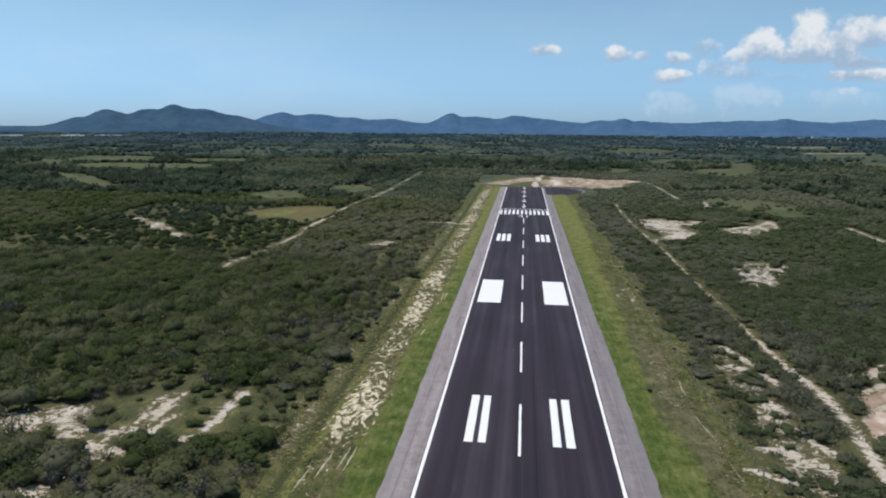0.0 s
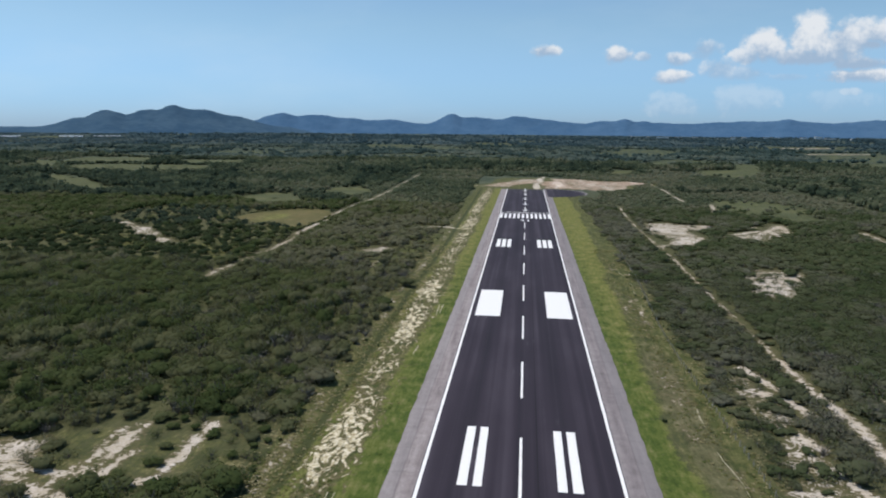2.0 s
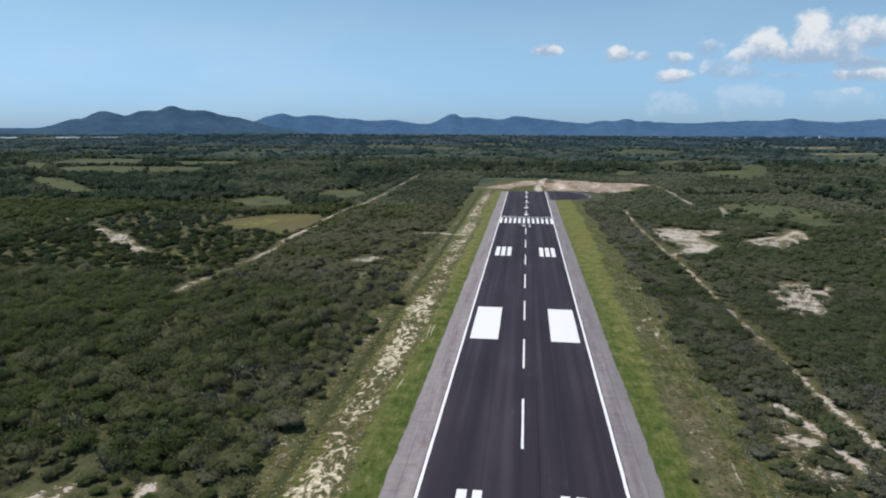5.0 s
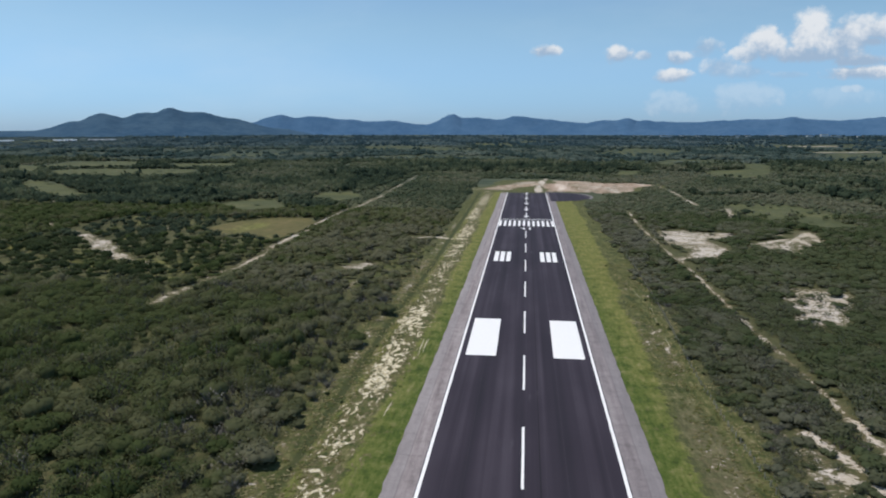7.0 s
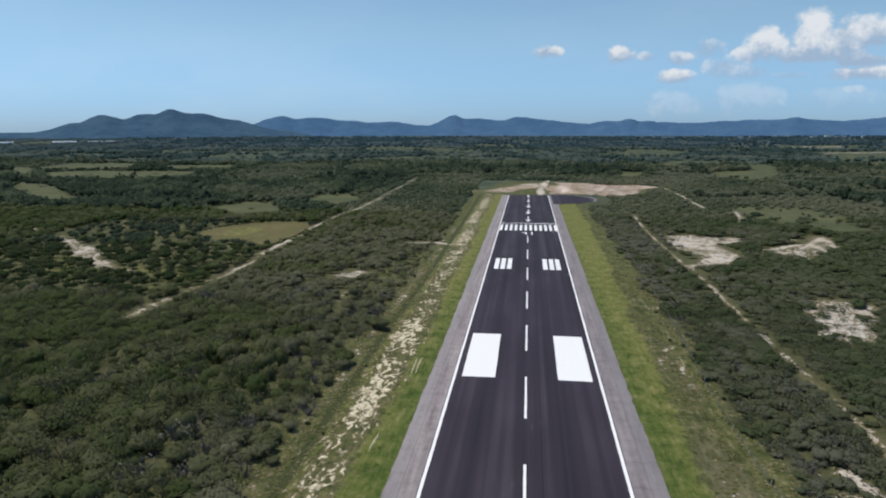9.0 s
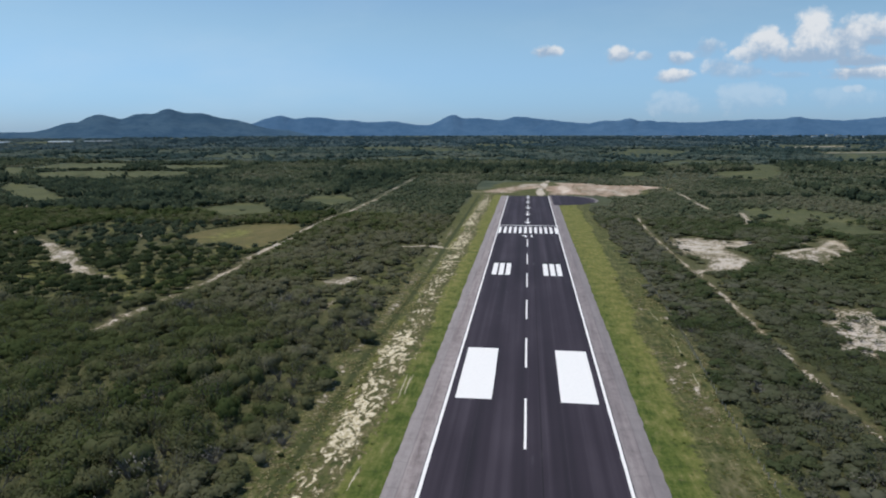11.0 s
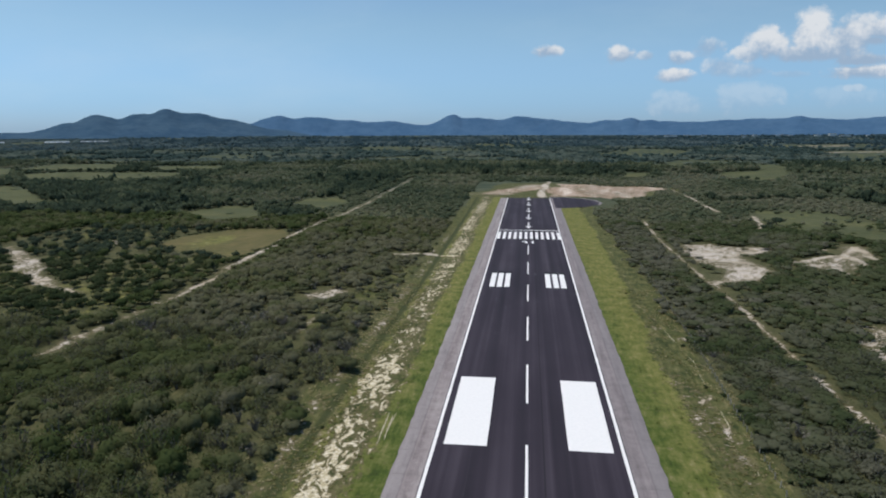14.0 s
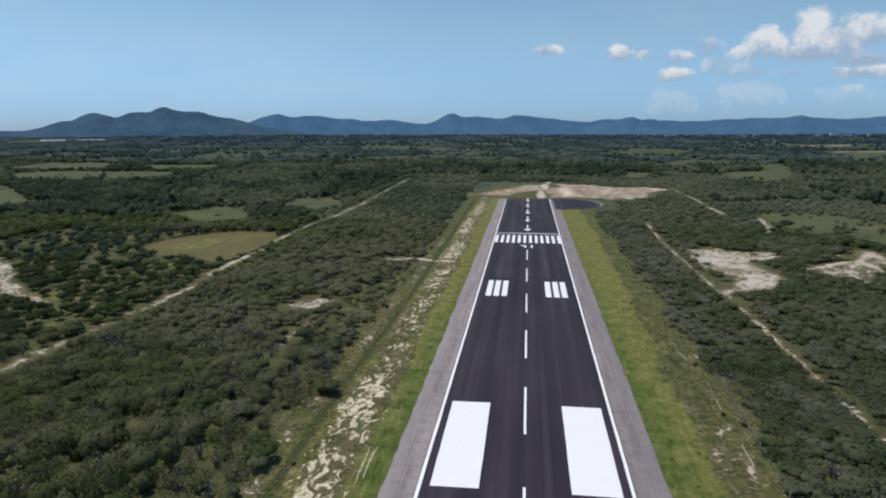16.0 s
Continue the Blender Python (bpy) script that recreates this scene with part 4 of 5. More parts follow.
def sparse_template(seed, twigs, leaves, leaf):
    """A half-leafless shrub: grey limbs that show through a thin veil of leaves."""
    r = np.random.default_rng(seed)
    b, c = bare(r, twigs), crown(r, leaves, leaf, 9, 1.0, 0.5, 0)
    return (*joined([b, c]), np.concatenate([np.full(len(b[1]), 2), np.zeros(len(c[1]), int)]))


def sow(name, label, category, pts, sizes, heights, tones, kinds, templates, materials, seed):
    """One object of many plants: each point takes a template, a turn, a spread, a height and a tone of leaf."""
    r = np.random.default_rng(seed)
    turn = r.uniform(0, 6.283, len(pts))
    ground = lie(pts[:, 0], pts[:, 1])
    verts, faces, index, tone, normals, n = [], [], [], [], [], 0
    for t, (v, f, q, m) in enumerate(templates):
        here = np.nonzero(kinds == t)[0]
        if not len(here):
            continue
        c, s = np.cos(turn[here])[:, None], np.sin(turn[here])[:, None]
        k, h = sizes[here][:, None], heights[here][:, None]
        x = (v[None, :, 0] * c - v[None, :, 1] * s) * k + pts[here, 0][:, None]
        y = (v[None, :, 0] * s + v[None, :, 1] * c) * k + pts[here, 1][:, None]
        z = v[None, :, 2] * h + ground[here][:, None]
        verts.append(np.stack([x, y, z], 2).reshape(-1, 3))
        nx, ny = (q[None, :, 0] * c - q[None, :, 1] * s) / k, (q[None, :, 0] * s + q[None, :, 1] * c) / k
        normals.append(unit(np.stack([nx, ny, q[None, :, 2] / h], 2).reshape(-1, 3)))
        faces.append((f[None] + (np.arange(len(here)) * len(v))[:, None, None] + n).reshape(-1, 3))
        index.append(np.tile(m, len(here)))
        tone.append(np.repeat(tones[here], len(v)))
        n += len(here) * len(v)
    me = mesh_of(name, np.concatenate(verts), np.concatenate(faces), materials, np.concatenate(index), smooth=True, normals=np.concatenate(normals))
    me.attributes.new("tone", "FLOAT", "POINT").data.foreach_set("value", np.concatenate(tone).astype(np.float32))
    return tagged(new(name, me), label, category, kind="stuff")


def scatter(x0, x1, y0, y1, gap, seed, everywhere=False):
    """Jittered places on a grid of that gap, within the part of the land that can be seen from the flight."""
    r = np.random.default_rng(seed)
    gx, gy = np.meshgrid(np.arange(x0, x1, gap), np.arange(y0, y1, gap))
    p = np.stack([gx.ravel(), gy.ravel()], 1) + r.uniform(-0.6, 0.6, (gx.size, 2)) * gap
    seen = (p[:, 0] > -0.90 * (p[:, 1] + 27) - 25) & (p[:, 0] < 0.56 * (p[:, 1] + 27) + 25)
    return (p if everywhere else p[seen]), r


def bare_ground(x, y):
    """Where nothing tall grows: roads, tracks, sand, fields and the airfield itself, above 0.5."""
    b = np.maximum.reduce([near_line(x, y, TRACK_E, 3.2), near_line(x, y, ROAD_W, 3.6), near_line(x, y, GASH, 4.5), in_shape(x, y, GASH_HEAD, 2.5), near_line(x, y, PAD_PATH, 4.0), near_line(x, y, SIDE_TRACK, 3.0),
                           near_line(x, y, STREAK_E, 4.5), near_line(x, y, SIDE_PATH, 4.0), in_shape(x, y, OCHRE, 3.0), in_shape(x, y, PAD, 6.0) * (0.62 + 0.6 * fractal(x, y * 0.6, 20, 73, 3)), in_shape(x, y, PINK_E, 3.0),
                           in_shape(x, y, PAD_W, 5.0), in_shape(x, y, BAY, 2.0), open_fields(x, y)])
    for pts in SANDS_E[:2]:
        b = np.maximum(b, in_shape(x, y, pts, 3.0) * 0.9)
    for pts in SANDS_W:
        b = np.maximum(b, in_shape(x, y, pts, 3.0))
    return b


def growth(p):
    """How thick the scrub stands at each place, from 0 to 1."""
    x, y = p[:, 0], p[:, 1]
    edge_w = -56.5 - 7 * (value_noise(x, y, 11, 91) - 0.35) - np.clip((y - 150) / 110, 0, 7)
    edge_e = 56 + 7 * (value_noise(x, y, 14, 92) - 0.45)
    wild = ((x < edge_w) | (x > edge_e) | (y > 1035)) | ((y > 850) & (np.abs(x - 50) > 140)) | ((y > 845) & (x < -75))
    g = np.where(bare_ground(x, y) > 0.47, 0.03, 1.0) * wild
    g = np.where(in_shape(x, y, OCHRE, 3.0) > 0.4, 0.0, g)
    for pts, share in zip(SANDS_E + [SAVANNA], (0.18, 0.40, 0.20, 0.85, 0.15)):
        g = np.where(in_shape(x, y, pts, 4.0) > 0.42, np.minimum(g, share), g)
    g = np.where(in_shape(x, y, CLEARING, 4.0) > 0.5, np.minimum(g, 0.80), g)
    g = np.where(in_shape(x, y, LANE, 3.0) > 0.45, np.minimum(g, 0.5), g)
    for pts, half in SAND_LINES:
        g = np.where(near_line(x, y, pts, half * 1.5) > 0.5, 0.0, g)
    return g


def low_margin(x, y, height):
    """The scrub on the airfield's side of roads, fields and sand is cut or grazed low."""
    d = np.hypot(x, y - 60)
    for s in (3, 6, 10, 15, 30, 55, 85):
        beyond = bare_ground(x + x / d * s, y + (y - 60) / d * s) > 0.47
        beyond &= (s < 20) | ((s < 40) & (d > 400)) | (d > 560)
        height = np.where(beyond, np.minimum(height, 0.35 + 0.85 * s * 75 / d), height)
    return height


LUSH = [(-105, 308, 20), (-138, 283, 22), (-96, 122, 14), (-110, 205, 16), (-185, 285, 42), (110, 300, 30), (170, 420, 45), (125, 240, 18)]


def near_scrub():
    tall = [template(s, 250, 0.092, 8, 0.95, 1, 0.92, 5) for s in (1, 2, 3, 4)] + [sparse_template(s, 13, 230, 0.085) for s in (5, 6, 7)] + [dead_template(s, 32) for s in (8, 9)]
    low = [template(s, 150, 0.108, 6, 0.95, 0, 0.92, 4) for s in (41, 42, 43)] + [sparse_template(s, 7, 150, 0.10) for s in (44, 45, 48)] + [dead_template(s, 26) for s in (46, 47)]
    small = [template(s, 46, 0.155, 4, 1.0, 0, 0.95, 2) for s in (11, 12, 13, 14)] + [dead_template(s, 10) for s in (15, 16)]
    for name, label, lo, hi, temps, y0, y1, gap, seed, leafy in (
            ("scrub_west", "dense thicket of dark green and grey-green thorn scrub", -300, -55, tall, 84, 350, 4.3, 101, LEAF),
            ("scrub_east", "low grey-green thorn scrub with bare grey shrubs", 50, 210, low, 84, 350, 3.2, 102, GREY_LEAF),
            ("scrub_behind", "thorn scrub on either side of the runway", -150, 150, small, -70, 84, 5.6, 105, LEAF),
            ("thicket_west", "dense thicket of dark green thorn scrub beyond the verge", -580, -55, small, 350, 640, 4.1, 103, LEAF),
            ("thicket_east", "grey-green thorn scrub and low trees beyond the track", 50, 400, small, 350, 640, 3.9, 104, GREY_LEAF)):
        p, r = scatter(lo, hi, y0, y1, gap, seed, y1 < 90)
        g = growth(p)
        g = np.where((p[:, 0] < -168) & (p[:, 1] > 330), g * np.where((p[:, 0] > -340) & (p[:, 1] < 572), 0.05, 0.9), g)
        g *= np.where(fractal(p[:, 0], p[:, 1], 26, 114, 3) < 0.31, 0.55, 1.0)
        p = p[r.random(len(p)) < g * 0.97]
        x, y = p[:, 0], p[:, 1]
        lush = fractal(x, y, 34, 111, 3)
        size = (1.8 + 2.5 * r.random(len(p)) ** 1.7) * (0.85 + 0.6 * lush)
        height = 1.3 + size * r.uniform(0.62, 1.08, len(p)) * (0.7 + 0.5 * fractal(x, y, 14, 117, 2))
        margin = np.clip(np.minimum(np.abs(x + 57), np.abs(x - 54)) / 16, np.where(x < 0, 0.74, 0.62), 1.0)
        size = size * np.clip(margin + 0.15, 0, 1)
        size, height = size * np.where(x > 0, 1.14, 1.12), height * np.where(x > 0, 0.76, np.where((x < -75) & (y > 190) & (y < 330), 1.25, 1.0)) * margin
        tone = 0.53 + 1.25 * (fractal(x, y, 40, 115, 4) - 0.5) + 0.9 * (fractal(x, y, 12, 116, 3) - 0.5) + r.normal(0, 0.19, len(p))
        tone += np.where((x < 0) & (x > -140), np.clip((y - 250) / 100, -1, 0) * 0.10, 0.0) - np.where(x > 100, 0.22, 0.0) - np.where(x < -165, 0.22, 0.0)
        tone += np.where((x < -58) & (x > -150), 0.03 * np.clip((y - 330) / 50, 0, 1), 0.0) + np.where((x < -58) & (x > -150), 0.18 * np.clip((y - 240) / 60, 0, 1), 0.0) + np.where((x < -58) & (y < 215), 0.12, 0.0) + np.where((x > 54) & (x < 150), 0.12 * np.clip((y - 350) / 40, 0, 1), 0.0) - np.where((x > 0) & (y > 220) & (y < 340), 0.12, 0.0)
        for cx, cy, cr in LUSH:
            k = np.exp(-((x - cx) ** 2 + (y - cy) ** 2) / cr ** 2)
            tone, height = tone * (1 - k) + k * 0.28, height * (1 - 0.3 * k)
        sandy = (in_shape(x, y, SANDS_E[3], 4.0) > 0.42) | (near_line(x, y, TRACK_E, 4.6) > 0.5) | (in_shape(x, y, LANE, 3.0) > 0.4) | (in_shape(x, y, CLEARING, 4.0) > 0.45)
        size, height = np.where(sandy, size * np.where(x > 0, 0.74, 0.7), size), np.where(sandy, height * 0.55, height)
        level = np.clip((y - np.where(x < 0, 320, 240)) / 60, 0, 1) * (np.abs(x) < 165)
        size, height = size * (1 + 0.06 * level), height * (1 - 0.15 * level)
        height = low_margin(x, y, height)
        dead = (tone > 0.62) & (r.random(len(p)) < np.where(y > 350, 0.05, 0.20))
        live = len(temps) - 2
        kinds = np.where(dead, live + r.integers(0, 2, len(p)), r.integers(0, live, len(p)))
        sow(name, label, "scrub", p, size, height, np.clip(tone, 0.02, 0.98), kinds, temps, [leafy, BARK, DEAD], seed)


def far_woods():
    mid = [template(s, 14, 0.32, 3, 1.0, 0, 1.1, 1) for s in (21, 22, 23, 24)]
    p, r = scatter(-1500, 950, 640, 1500, 9.4, 131)
    close = (p[:, 0] > -330) & (p[:, 0] < 330) & (p[:, 1] < 1000)
    p = np.concatenate([p[~close], scatter(-330, 330, 640, 1000, 6.6, 130)[0]])
    wood = np.clip((fractal(p[:, 0], p[:, 1], 190, 132, 3) - 0.42) * 8, 0, 1)
    wood = np.where((p[:, 0] < -185) & (p[:, 0] > -700) & (p[:, 1] < 980), np.maximum(wood, 0.85), wood)
    p_keep = r.random(len(p)) < growth(p) * (0.85 + 0.15 * wood)
    p, wood = p[p_keep], wood[p_keep]
    x, y = p[:, 0], p[:, 1]
    number, inside = parcel(x, y)
    wood = np.where((x > -185) & (x < 330) & (y < 1150), wood * 0.45, wood)
    size = r.uniform(3.6, 6.8, len(p)) * (0.75 + 0.45 * wood)
    size *= np.where((np.abs(x) < 330) & (y < 1000), 0.68, 1.0)
    height = low_margin(x, y, size * r.uniform(0.7, 1.1, len(p)) * (0.5 + 0.6 * wood) + 0.8)
    tone = 0.60 - 0.36 * wood + r.normal(0, 0.12, len(p)) + 1.1 * (fractal(x, y, 90, 135, 3) - 0.5) + 0.35 * (CELLS[(number * 97).astype(int) % 128, 5] - 0.5)
    middle = (x > -200) & (x < 330) & (y < 1150)
    tone, height = tone + np.where(middle, 0.18, 0.08), np.where(middle, height * 0.72, height)
    hedge_row = (inside < 7) & ~middle & (y > 700)
    tone, height = np.where(hedge_row, tone * 0.35, tone), np.where(hedge_row, height * 1.35, height)
    sow("woodland", "dry lowland woodland of dark green trees", "woodland", p, size, height, np.clip(tone, 0.02, 0.97), r.integers(0, 4, len(p)), mid, [LEAF_FAR], 134)
    far = [template(s, 5, 0.45, 2, 1.0, 0, 1.1, 1) for s in (31, 32, 33)]
    p, r = scatter(-4300, 2700, 1500, 3900, 24.0, 141)
    number, inside = parcel(p[:, 0], p[:, 1])
    thick = np.where(number > 0.34, 1.0, np.where(inside < 16, 0.9, 0.15))
    keep = r.random(len(p)) < growth(p) * thick
    p, number, inside = p[keep], number[keep], inside[keep]
    size = r.uniform(11, 19, len(p))
    tone = 0.42 + r.normal(0, 0.10, len(p)) + 0.6 * (CELLS[(number * 97).astype(int) % 128, 9] - 0.5) + 0.5 * (fractal(p[:, 0], p[:, 1], 160, 145, 3) - 0.5)
    border = inside < 16
    size, height = np.where(border, size * 0.7, size), np.where(border, 8.5, 5.0) * r.uniform(0.75, 1.2, len(p))
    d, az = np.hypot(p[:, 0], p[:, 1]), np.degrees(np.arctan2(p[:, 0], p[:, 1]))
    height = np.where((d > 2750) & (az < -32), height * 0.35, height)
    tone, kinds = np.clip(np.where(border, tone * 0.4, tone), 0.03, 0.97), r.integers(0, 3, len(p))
    # beyond 2550 m the woods take the leaves with more painted haze
    for name, label, here, leaves in (("far_woods", "far dark woods scattered over the plain", d < 2550, LEAF_HAZED),
                                      ("horizon_woods", "woods on the plain below the mountains, tinted blue for haze", d >= 2550, LEAF_HAZED_BLUE)):
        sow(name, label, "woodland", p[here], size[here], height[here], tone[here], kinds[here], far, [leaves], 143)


def tree_lines():
    """Rows and clumps of taller trees along the edges of the fields."""
    r = np.random.default_rng(181)
    kinds = [template(s, 90, 0.19, 5, 1.2, 3, 0.85, 3) for s in (51, 52, 53, 54)]
    spots = []
    for line in TREE_LINES:
        for (ax, ay), (bx, by) in zip(line[:-1], line[1:]):
            n = max(3, int(math.hypot(bx - ax, by - ay) / 4.5))
            spots += [(ax + (bx - ax) * t + r.normal(0, 2.0), ay + (by - ay) * t + r.normal(0, 4.0)) for t in r.random(n)]
    p = np.array(spots)
    size = r.uniform(2.6, 5.2, len(p))
    sow("tree_line", "rows of tall dark green trees along field edges", "trees", p, size, size * r.uniform(0.9, 1.4, len(p)), np.clip(r.normal(0.24, 0.12, len(p)), 0.02, 0.9), r.integers(0, 4, len(p)), kinds, [LEAF_FAR, BARK], 182)


def verge_grass():
    """Ragged tufts of grass on the verges."""
    v, f = [], []
    r = np.random.default_rng(51)
    for i in range(5):
        w, lean = r.uniform(0, 6.283), r.uniform(0.3, 0.9)
        d = np.array((math.cos(w), math.sin(w), 0))
        n = np.array((-d[1], d[0], 0)) * 0.32
        v += [d * 0.1 - n, d * 0.1 + n, d * (0.1 + lean) + (0, 0, r.uniform(0.6, 1.1))]
        up = np.cross(v[-2] - v[-3], v[-1] - v[-3])[2] > 0
        f.append((3 * i, 3 * i + 1, 3 * i + 2) if up else (3 * i + 1, 3 * i, 3 * i + 2))
    temps = [(np.array(v), np.array(f), np.tile((0.0, 0.0, 1.0), (len(v), 1)), np.zeros(len(f), int))]
    for name, lo, hi in (("grass_west", -63, -33), ("grass_east", 33, 59)):
        p, r = scatter(lo, hi, 88, 420, 1.05, 161 + hi)
        c = covers(p[:, 0], p[:, 1])
        off = np.clip((np.abs(p[:, 0]) - 38) / 12, 0.05, 1.0)
        patch = fractal(p[:, 0], p[:, 1], 7, 162, 3)
        keep = (r.random(len(p)) < off * np.clip((patch - 0.35) * 5, 0.06, 1)) & (c["sand"] < 0.5)
        p, patch = p[keep], patch[keep]
        size = r.uniform(0.25, 0.9, len(p))
        tone = np.clip(0.1 + 0.030 * (np.abs(p[:, 0]) - 33) + r.normal(0, 0.24, len(p)), 0.03, 0.97)
        sow(name, "tufts of green and yellowing grass on the verge", "grass", p, size, size * r.uniform(0.2, 0.45, len(p)), tone, np.zeros(len(p), int), temps, [TUFT], 163)


near_scrub()
far_woods()
tree_lines()
verge_grass()


# ---- single trees ----
def tree_model(seed, leaves=260):
    """A round-crowned tree on a short trunk, of unit spread: trunk and crown."""
    r = np.random.default_rng(seed)
    base = new("tree")
    tv, tf, tn = trunk(r, 1.25, limbs=4, thick=0.06)
    part("trunk", mesh_of("trunk", tv, tf, [BARK], smooth=True), base)
    cv, cf, cn = crown(r, leaves, 0.14, 8, 1.25, 0.85, 4)
    part("crown", mesh_of("crown", cv, cf, [LEAF_TREE], smooth=True, normals=cn), base)
    return tagged(base, "round dark green tree standing apart on rough pasture", "tree", "pasture trees")


def single_trees():
    """Rows of round trees on the pasture: the nearest singly, those behind them as one stand."""
    models = [tree_model(s) for s in (201, 202, 203, 204)]
    r = np.random.default_rng(9)
    gap = 7.6
    spots = []
    for i in range(-46, -21):
        for j in range(43, 77):
            x, y = i * gap + r.uniform(-2.9, 2.9) + 0.12 * (j - 43) * gap, j * gap + r.uniform(-2.9, 2.9)
            if max(-0.88 * (y + 5), -345) < x < -167 and 330 < y < 575:
                spots.append((x, y, r.uniform(2.5, 4.1)))
    spots.sort(key=lambda p: p[1])
    px, py = np.array([s[0] for s in spots]), np.array([s[1] for s in spots])
    free = (bare_ground(px, py) < 0.42) & (r.random(len(px)) > np.where(fractal(px, py, 40, 83, 2) > 0.55, 0.5, 0.10))
    stand = [s for s, ok in zip(spots, free) if ok]
    for count, (x, y, k) in enumerate(stand[:296]):
        m = Matrix.Translation((x, y, float(lie(np.array([x]), np.array([y]))[0]) - 0.05)) @ Matrix.Rotation(r.uniform(0, 6.28), 4, "Z") @ Matrix.Diagonal((k, k, k * r.uniform(0.85, 1.1), 1))
        t = models[count] if count < 4 else copy_thing(models[count % 4], Matrix.Identity(4))
        t.matrix_basis = m
    rest = np.array(stand[296:])
    kinds = [template(s, 110, 0.18, 6, 1.25, 3, 0.9, 3) for s in (205, 206, 207)]
    sow("pasture_stand", "stand of round dark green trees on rough pasture", "trees", rest[:, :2], rest[:, 2], rest[:, 2] * r.uniform(0.85, 1.1, len(rest)), np.clip(r.normal(0.16, 0.1, len(rest)), 0.0, 0.9), r.integers(0, 3, len(rest)), kinds, [LEAF_FAR, BARK], 208)


single_trees()


def bush_model(seed):
    r = np.random.default_rng(seed)
    base = new("bush")
    cv, cf, cn = crown(r, 160, 0.16, 4, 0.9)
    part("foliage", mesh_of("foliage", cv, cf, [LEAF_TREE], smooth=True, normals=cn), base)
    tv, tf, tn = trunk(r, 0.9, limbs=4, thick=0.04)
    part("stem", mesh_of("stem", tv, tf, [BARK], smooth=True), base)
    return tagged(base, "small dark bush growing on the grass verge", "bush", "verge bushes")


def verge_bushes():
    model = bush_model(301)
    r = np.random.default_rng(12)
    spots = [(37.5, 163, 0.9), (-50.5, 214, 0.7), (-51.5, 262, 0.7), (-52, 176, 0.6), (51, 300, 0.8), (44, 410, 0.7)]
    spots += [(-57 + r.uniform(-3, 3) - max(0, y - 150) / 90, y + r.uniform(-5, 5), r.uniform(0.5, 1.3)) for y in range(100, 560, 41)]
    spots += [(54 + r.uniform(-2.5, 2.5), y + r.uniform(-6, 6), r.uniform(0.4, 1.0)) for y in range(105, 620, 47)]
    for i, (x, y, k) in enumerate(spots):
        m = Matrix.Translation((x, y, float(lie(np.array([x]), np.array([y]))[0]) - 0.03)) @ Matrix.Rotation(r.uniform(0, 6.28), 4, "Z") @ Matrix.Diagonal((k, k, k, 1))
        b = model if i == 0 else copy_thing(model, Matrix.Identity(4))
        b.matrix_basis = m


verge_bushes()


def hedge():
    """Bushes in a row round the dry field and a few taller trees behind it."""
    base = bush_model(302)
    tagged(base, "dark hedge bush on the edge of the dry field", "bush", "hedge bushes")
    r = np.random.default_rng(14)
    spots = []
    for (ax, ay), (bx, by), gap in (((-248, 514), (-238, 552), 3.5), ((-238, 552), (-216, 585), 3.5), ((-216, 585), (-181, 588), 3.2), ((-163.5, 546), (-164, 476), 4)):
        n = int(math.hypot(bx - ax, by - ay) / gap)
        spots += [(ax + (bx - ax) * i / n + r.uniform(-1, 1), ay + (by - ay) * i / n + r.uniform(-1, 1), r.uniform(0.7, 1.5)) for i in range(n)]
    spots += [(-219, 640, 4.2), (-212, 634, 3.6), (-206, 628, 2.6), (-200, 655, 3.0), (-190, 664, 3.4), (-184, 672, 3.0)]
    for i, (x, y, k) in enumerate(spots):
        m = Matrix.Translation((x, y, float(lie(np.array([x]), np.array([y]))[0]) - 0.05)) @ Matrix.Rotation(r.uniform(0, 6.28), 4, "Z") @ Matrix.Diagonal((k, k, k * (1.4 if k > 2.5 else 1.0), 1))
        b = base if i == 0 else copy_thing(base, Matrix.Identity(4))
        b.matrix_basis = m


hedge()


# ---- gully and fence along the east verge ----
def gully():
    """A narrow washed-out line of pale sand that winds along the verge, broken by grass."""
    line = [(49, 84), (49, 109), (48, 120), (48, 134), (46.3, 148), (49, 199), (49.6, 225), (49.5, 262), (52.6, 322), (50.4, 352), (49.4, 383), (50, 430)]
    ys = np.arange(84, 430, 0.8)
    xs = np.interp(ys, [p[1] for p in line], [p[0] for p in line]) + (fractal(ys * 0, ys, 14, 171, 4) - 0.5) * 1.0
    half = np.where(ys > 235, 0.10, 0.19) * np.clip((fractal(ys * 0 + 9, ys, 14, 172, 4) - 0.44) * 7, 0.0, 1.2) * (0.5 + value_noise(ys * 0 + 3, ys, 2.5, 173))
    rows = []
    for side in (-1, 0, 1):
        x = xs + side * half
        z = lie(x, ys) + np.where(side == 0, 0.05, 0.035)
        rows.append(np.stack([x, ys, z], 1))
    n = len(ys)
    i = np.arange(n - 1)
    i = i[(half[:-1] > 0.03) & (half[1:] > 0.03)]
    f = np.concatenate([np.stack([i, i + n, i + n + 1, i + 1], 1), np.stack([i + n, i + 2 * n, i + 2 * n + 1, i + n + 1], 1)])
    tagged(new("gully", mesh_of("gully", np.concatenate(rows), f, [GULLY], smooth=True)), "narrow washed-out gully of pale sand in the verge", "gully", kind="structure")


gully()


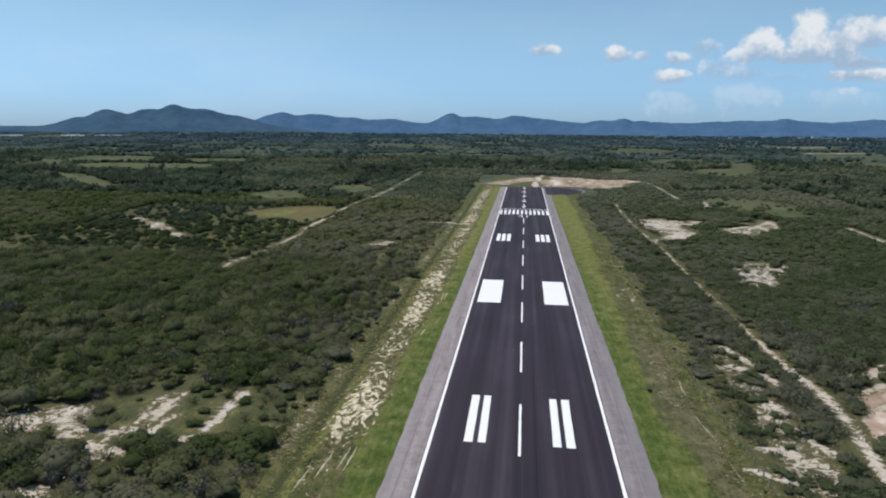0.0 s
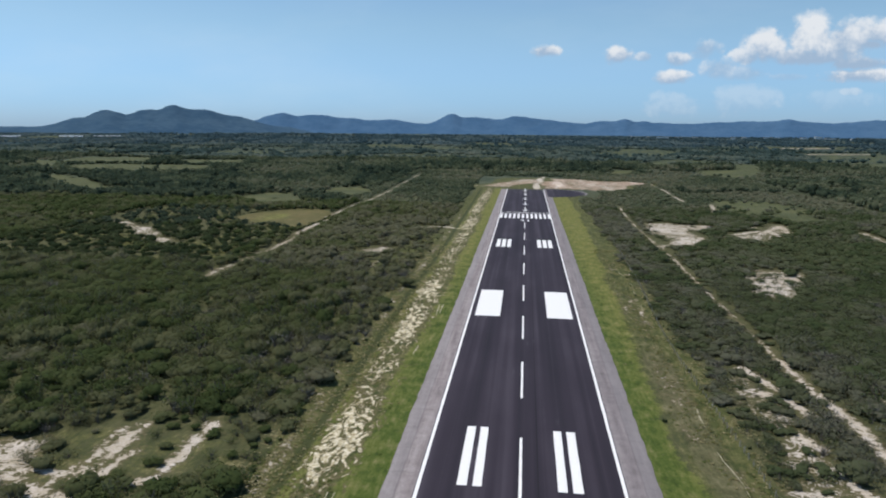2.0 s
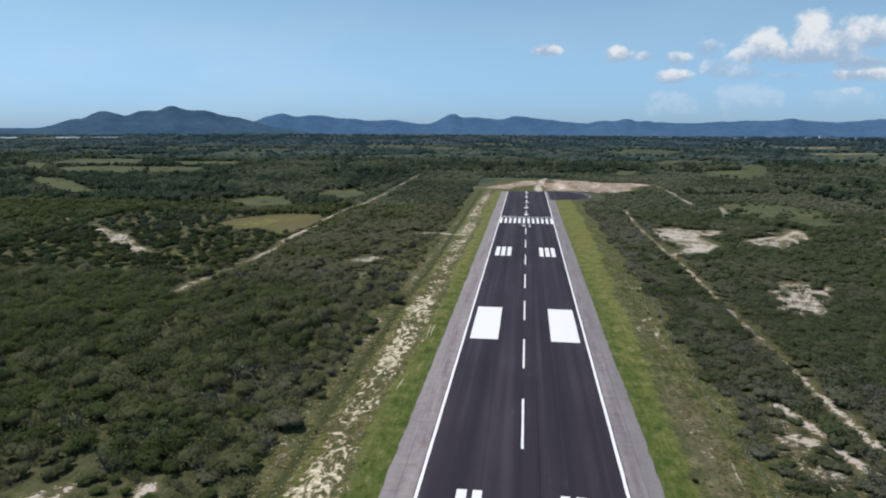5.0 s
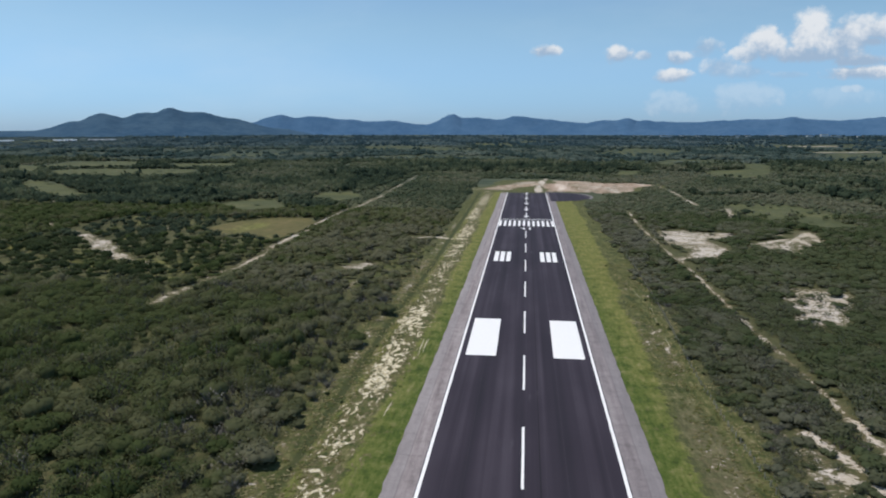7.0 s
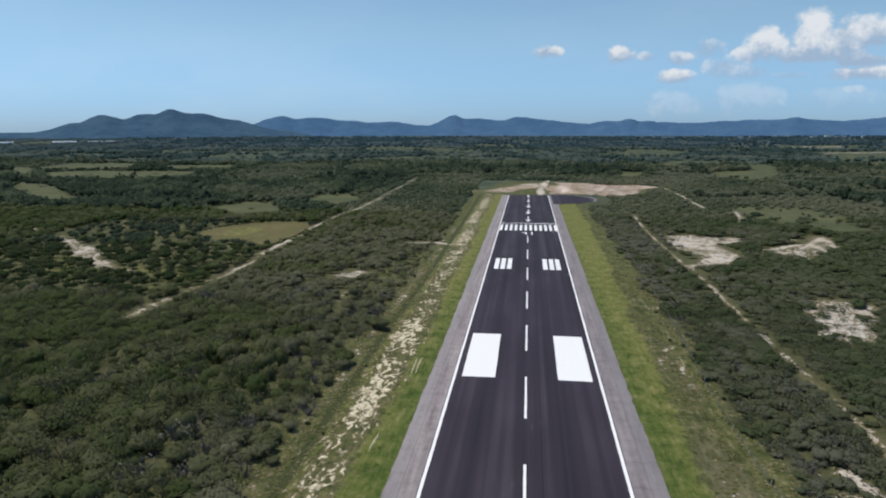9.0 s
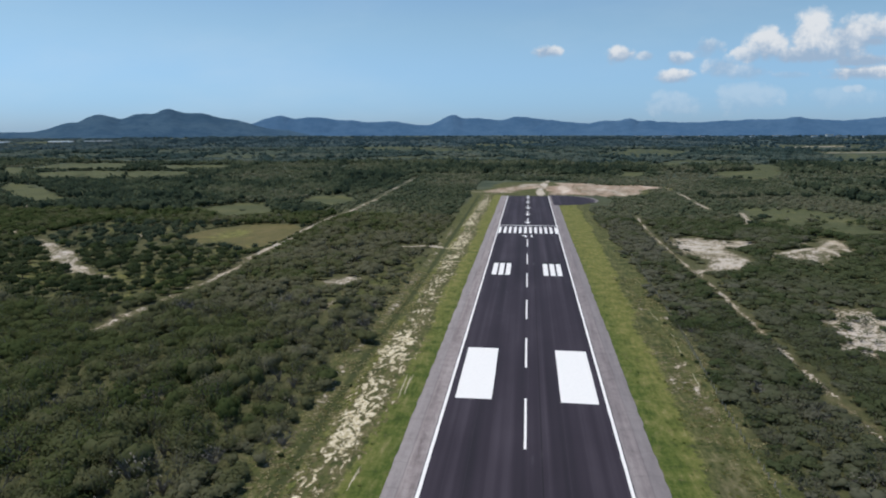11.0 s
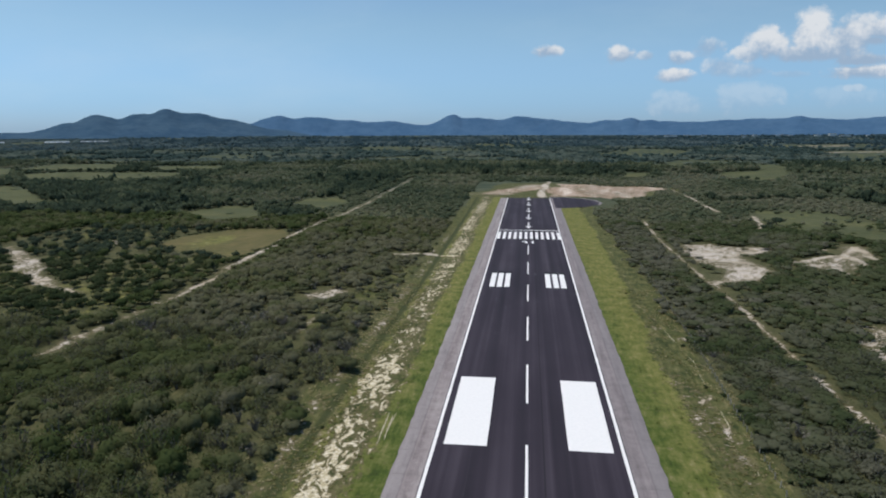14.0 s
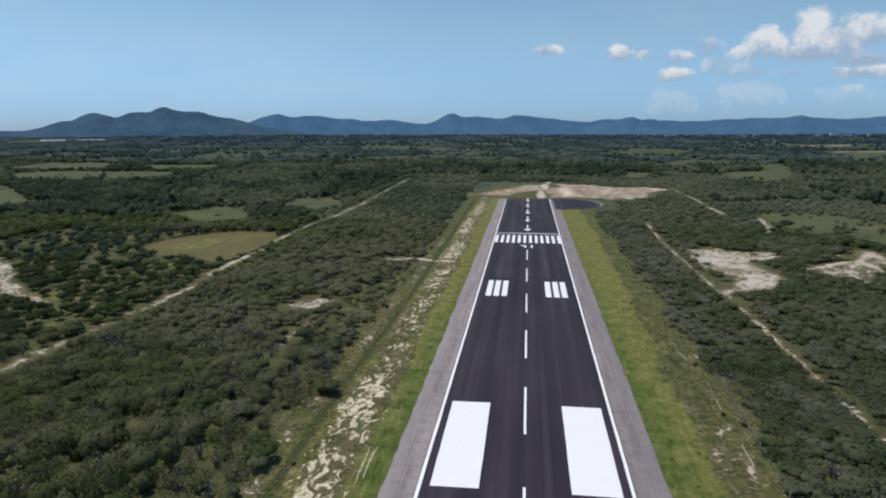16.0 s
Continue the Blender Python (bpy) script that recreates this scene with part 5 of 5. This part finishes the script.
def ruts():
    """Short pale ruts worn into the grass."""
    r = random.Random(8)
    for x0, y0, x1, y1 in ((-35.5, 254, -36.1, 272), (-34.3, 257, -34.9, 271), (-34.5, 265, -34.4, 272), (-40.8, 108, -40.3, 119), (-39.2, 107, -38.9, 118.5), (-47.5, 97, -47.0, 108), (-44.6, 103, -43.6, 116), (-36.9, 205, -36.6, 216)):
        n = int((y1 - y0) / 0.7)
        v, f = [], []
        for i in range(n + 1):
            t = i / n
            x, y = x0 + (x1 - x0) * t + r.uniform(-0.10, 0.10), y0 + (y1 - y0) * t
            w = 0.24 * math.sin(math.pi * (0.08 + 0.84 * t)) * r.uniform(0.45, 1.25)
            z = float(lie(np.array([x]), np.array([y]))[0]) + 0.03
            v += [(x - w, y, z), (x, y, z + 0.03), (x + w, y, z)]
            if i:
                b = 3 * (i - 1)
                f += [(b, b + 1, b + 4, b + 3), (b + 1, b + 2, b + 5, b + 4)]
        tagged(new("rut", mesh_of("rut", v, f, [GULLY], smooth=True)), "short pale rut worn into the grass verge", "rut", kind="structure")


ruts()


# ---- fence ----
def fence():
    base = new("fence")
    tagged(base, "old wire fence on weathered wooden posts along the verge", "fence")
    post = mesh_of("post", *tube([(0, 0, -0.3), (0.02, 0, 0.9), (0.0, 0.03, 1.75)], (0.14, 0.13, 0.11), 6)[:2], [POST], smooth=True)
    r = random.Random(5)
    line = [(52.5, 90), (50.6, 214), (51.2, 249), (52.2, 268), (55.0, 319), (57.5, 400), (60, 520)]
    spots = []
    for (ax, ay), (bx, by) in zip(line[:-1], line[1:]):
        n = int((by - ay) / 3.2)
        spots += [(ax + (bx - ax) * i / n, ay + (by - ay) * i / n) for i in range(n)]
    heads = []
    for x, y in spots:
        z = float(lie(np.array([x]), np.array([y]))[0])
        ob = part("post", post, base)
        ob.location, ob.rotation_euler = (x + 1.2, y, z), (r.uniform(-0.06, 0.06), r.uniform(-0.06, 0.06), r.uniform(0, 6))
        heads.append((x + 1.2, y, z))
    for h in (0.5, 0.95, 1.4):
        v, f, _ = tube([(x, y, z + h) for x, y, z in heads], [0.012] * len(heads), 3)
        part("wire", mesh_of("wire", v, f, [WIRE]), base, "rusty fence wire")


fence()


# ---- far off: houses of a town and pale flats ----
def far_houses():
    r = random.Random(3)
    for i, (x, y, w, h) in enumerate(((700, 3600, 60, 10), (1480, 3650, 34, 14), (1500, 3560, 46, 8), (880, 3680, 24, 7), (640, 3700, 18, 7), (1120, 3660, 22, 8), (980, 3640, 16, 6), (1300, 3700, 20, 7), (560, 3690, 22, 7), (790, 3650, 30, 8), (1050, 3600, 26, 8), (1230, 3640, 40, 9), (1390, 3600, 24, 10), (1620, 3580, 30, 8))):
        base = new("far_building")
        base.location = (x, y, float(lie(np.array([x]), np.array([y]))[0]))
        part("wall", box_mesh("wall", -w / 2, w / 2, -8, 8, -2, h, WHITE_WALL, 0.2), base)
        part("roof", box_mesh("roof", -w / 2 - 0.6, w / 2 + 0.6, -8.6, 8.6, h + 0.02, h + 0.9, POST, 0.2), base, "flat pale roof")
        tagged(base, "small white building far off on the plain", "building", "far town")


def pale_flats():
    for az0, az1, d0, d1 in ((-43.5, -39.6, 3300, 3420), (-37.2, -35.6, 3300, 3420), (-34.9, -33.0, 3360, 3440)):
        pts = []
        for i in range(13):
            w = radians(az0 + (az1 - az0) * i / 12)
            d = d0 + 30 * math.sin(i * 1.7)
            pts.append((math.sin(w) * d, math.cos(w) * d + 50))
        for i in range(12, -1, -1):
            w = radians(az0 + (az1 - az0) * i / 12)
            d = d1 + 40 * math.sin(i * 2.3)
            pts.append((math.sin(w) * d, math.cos(w) * d + 50))
        ob = new("water", slab_mesh("water", pts[::-1], 5.0, 20.5, WATER))
        tagged(ob, "pale bright salt flats below the hills", "salt flat", kind="structure")


far_houses()
pale_flats()
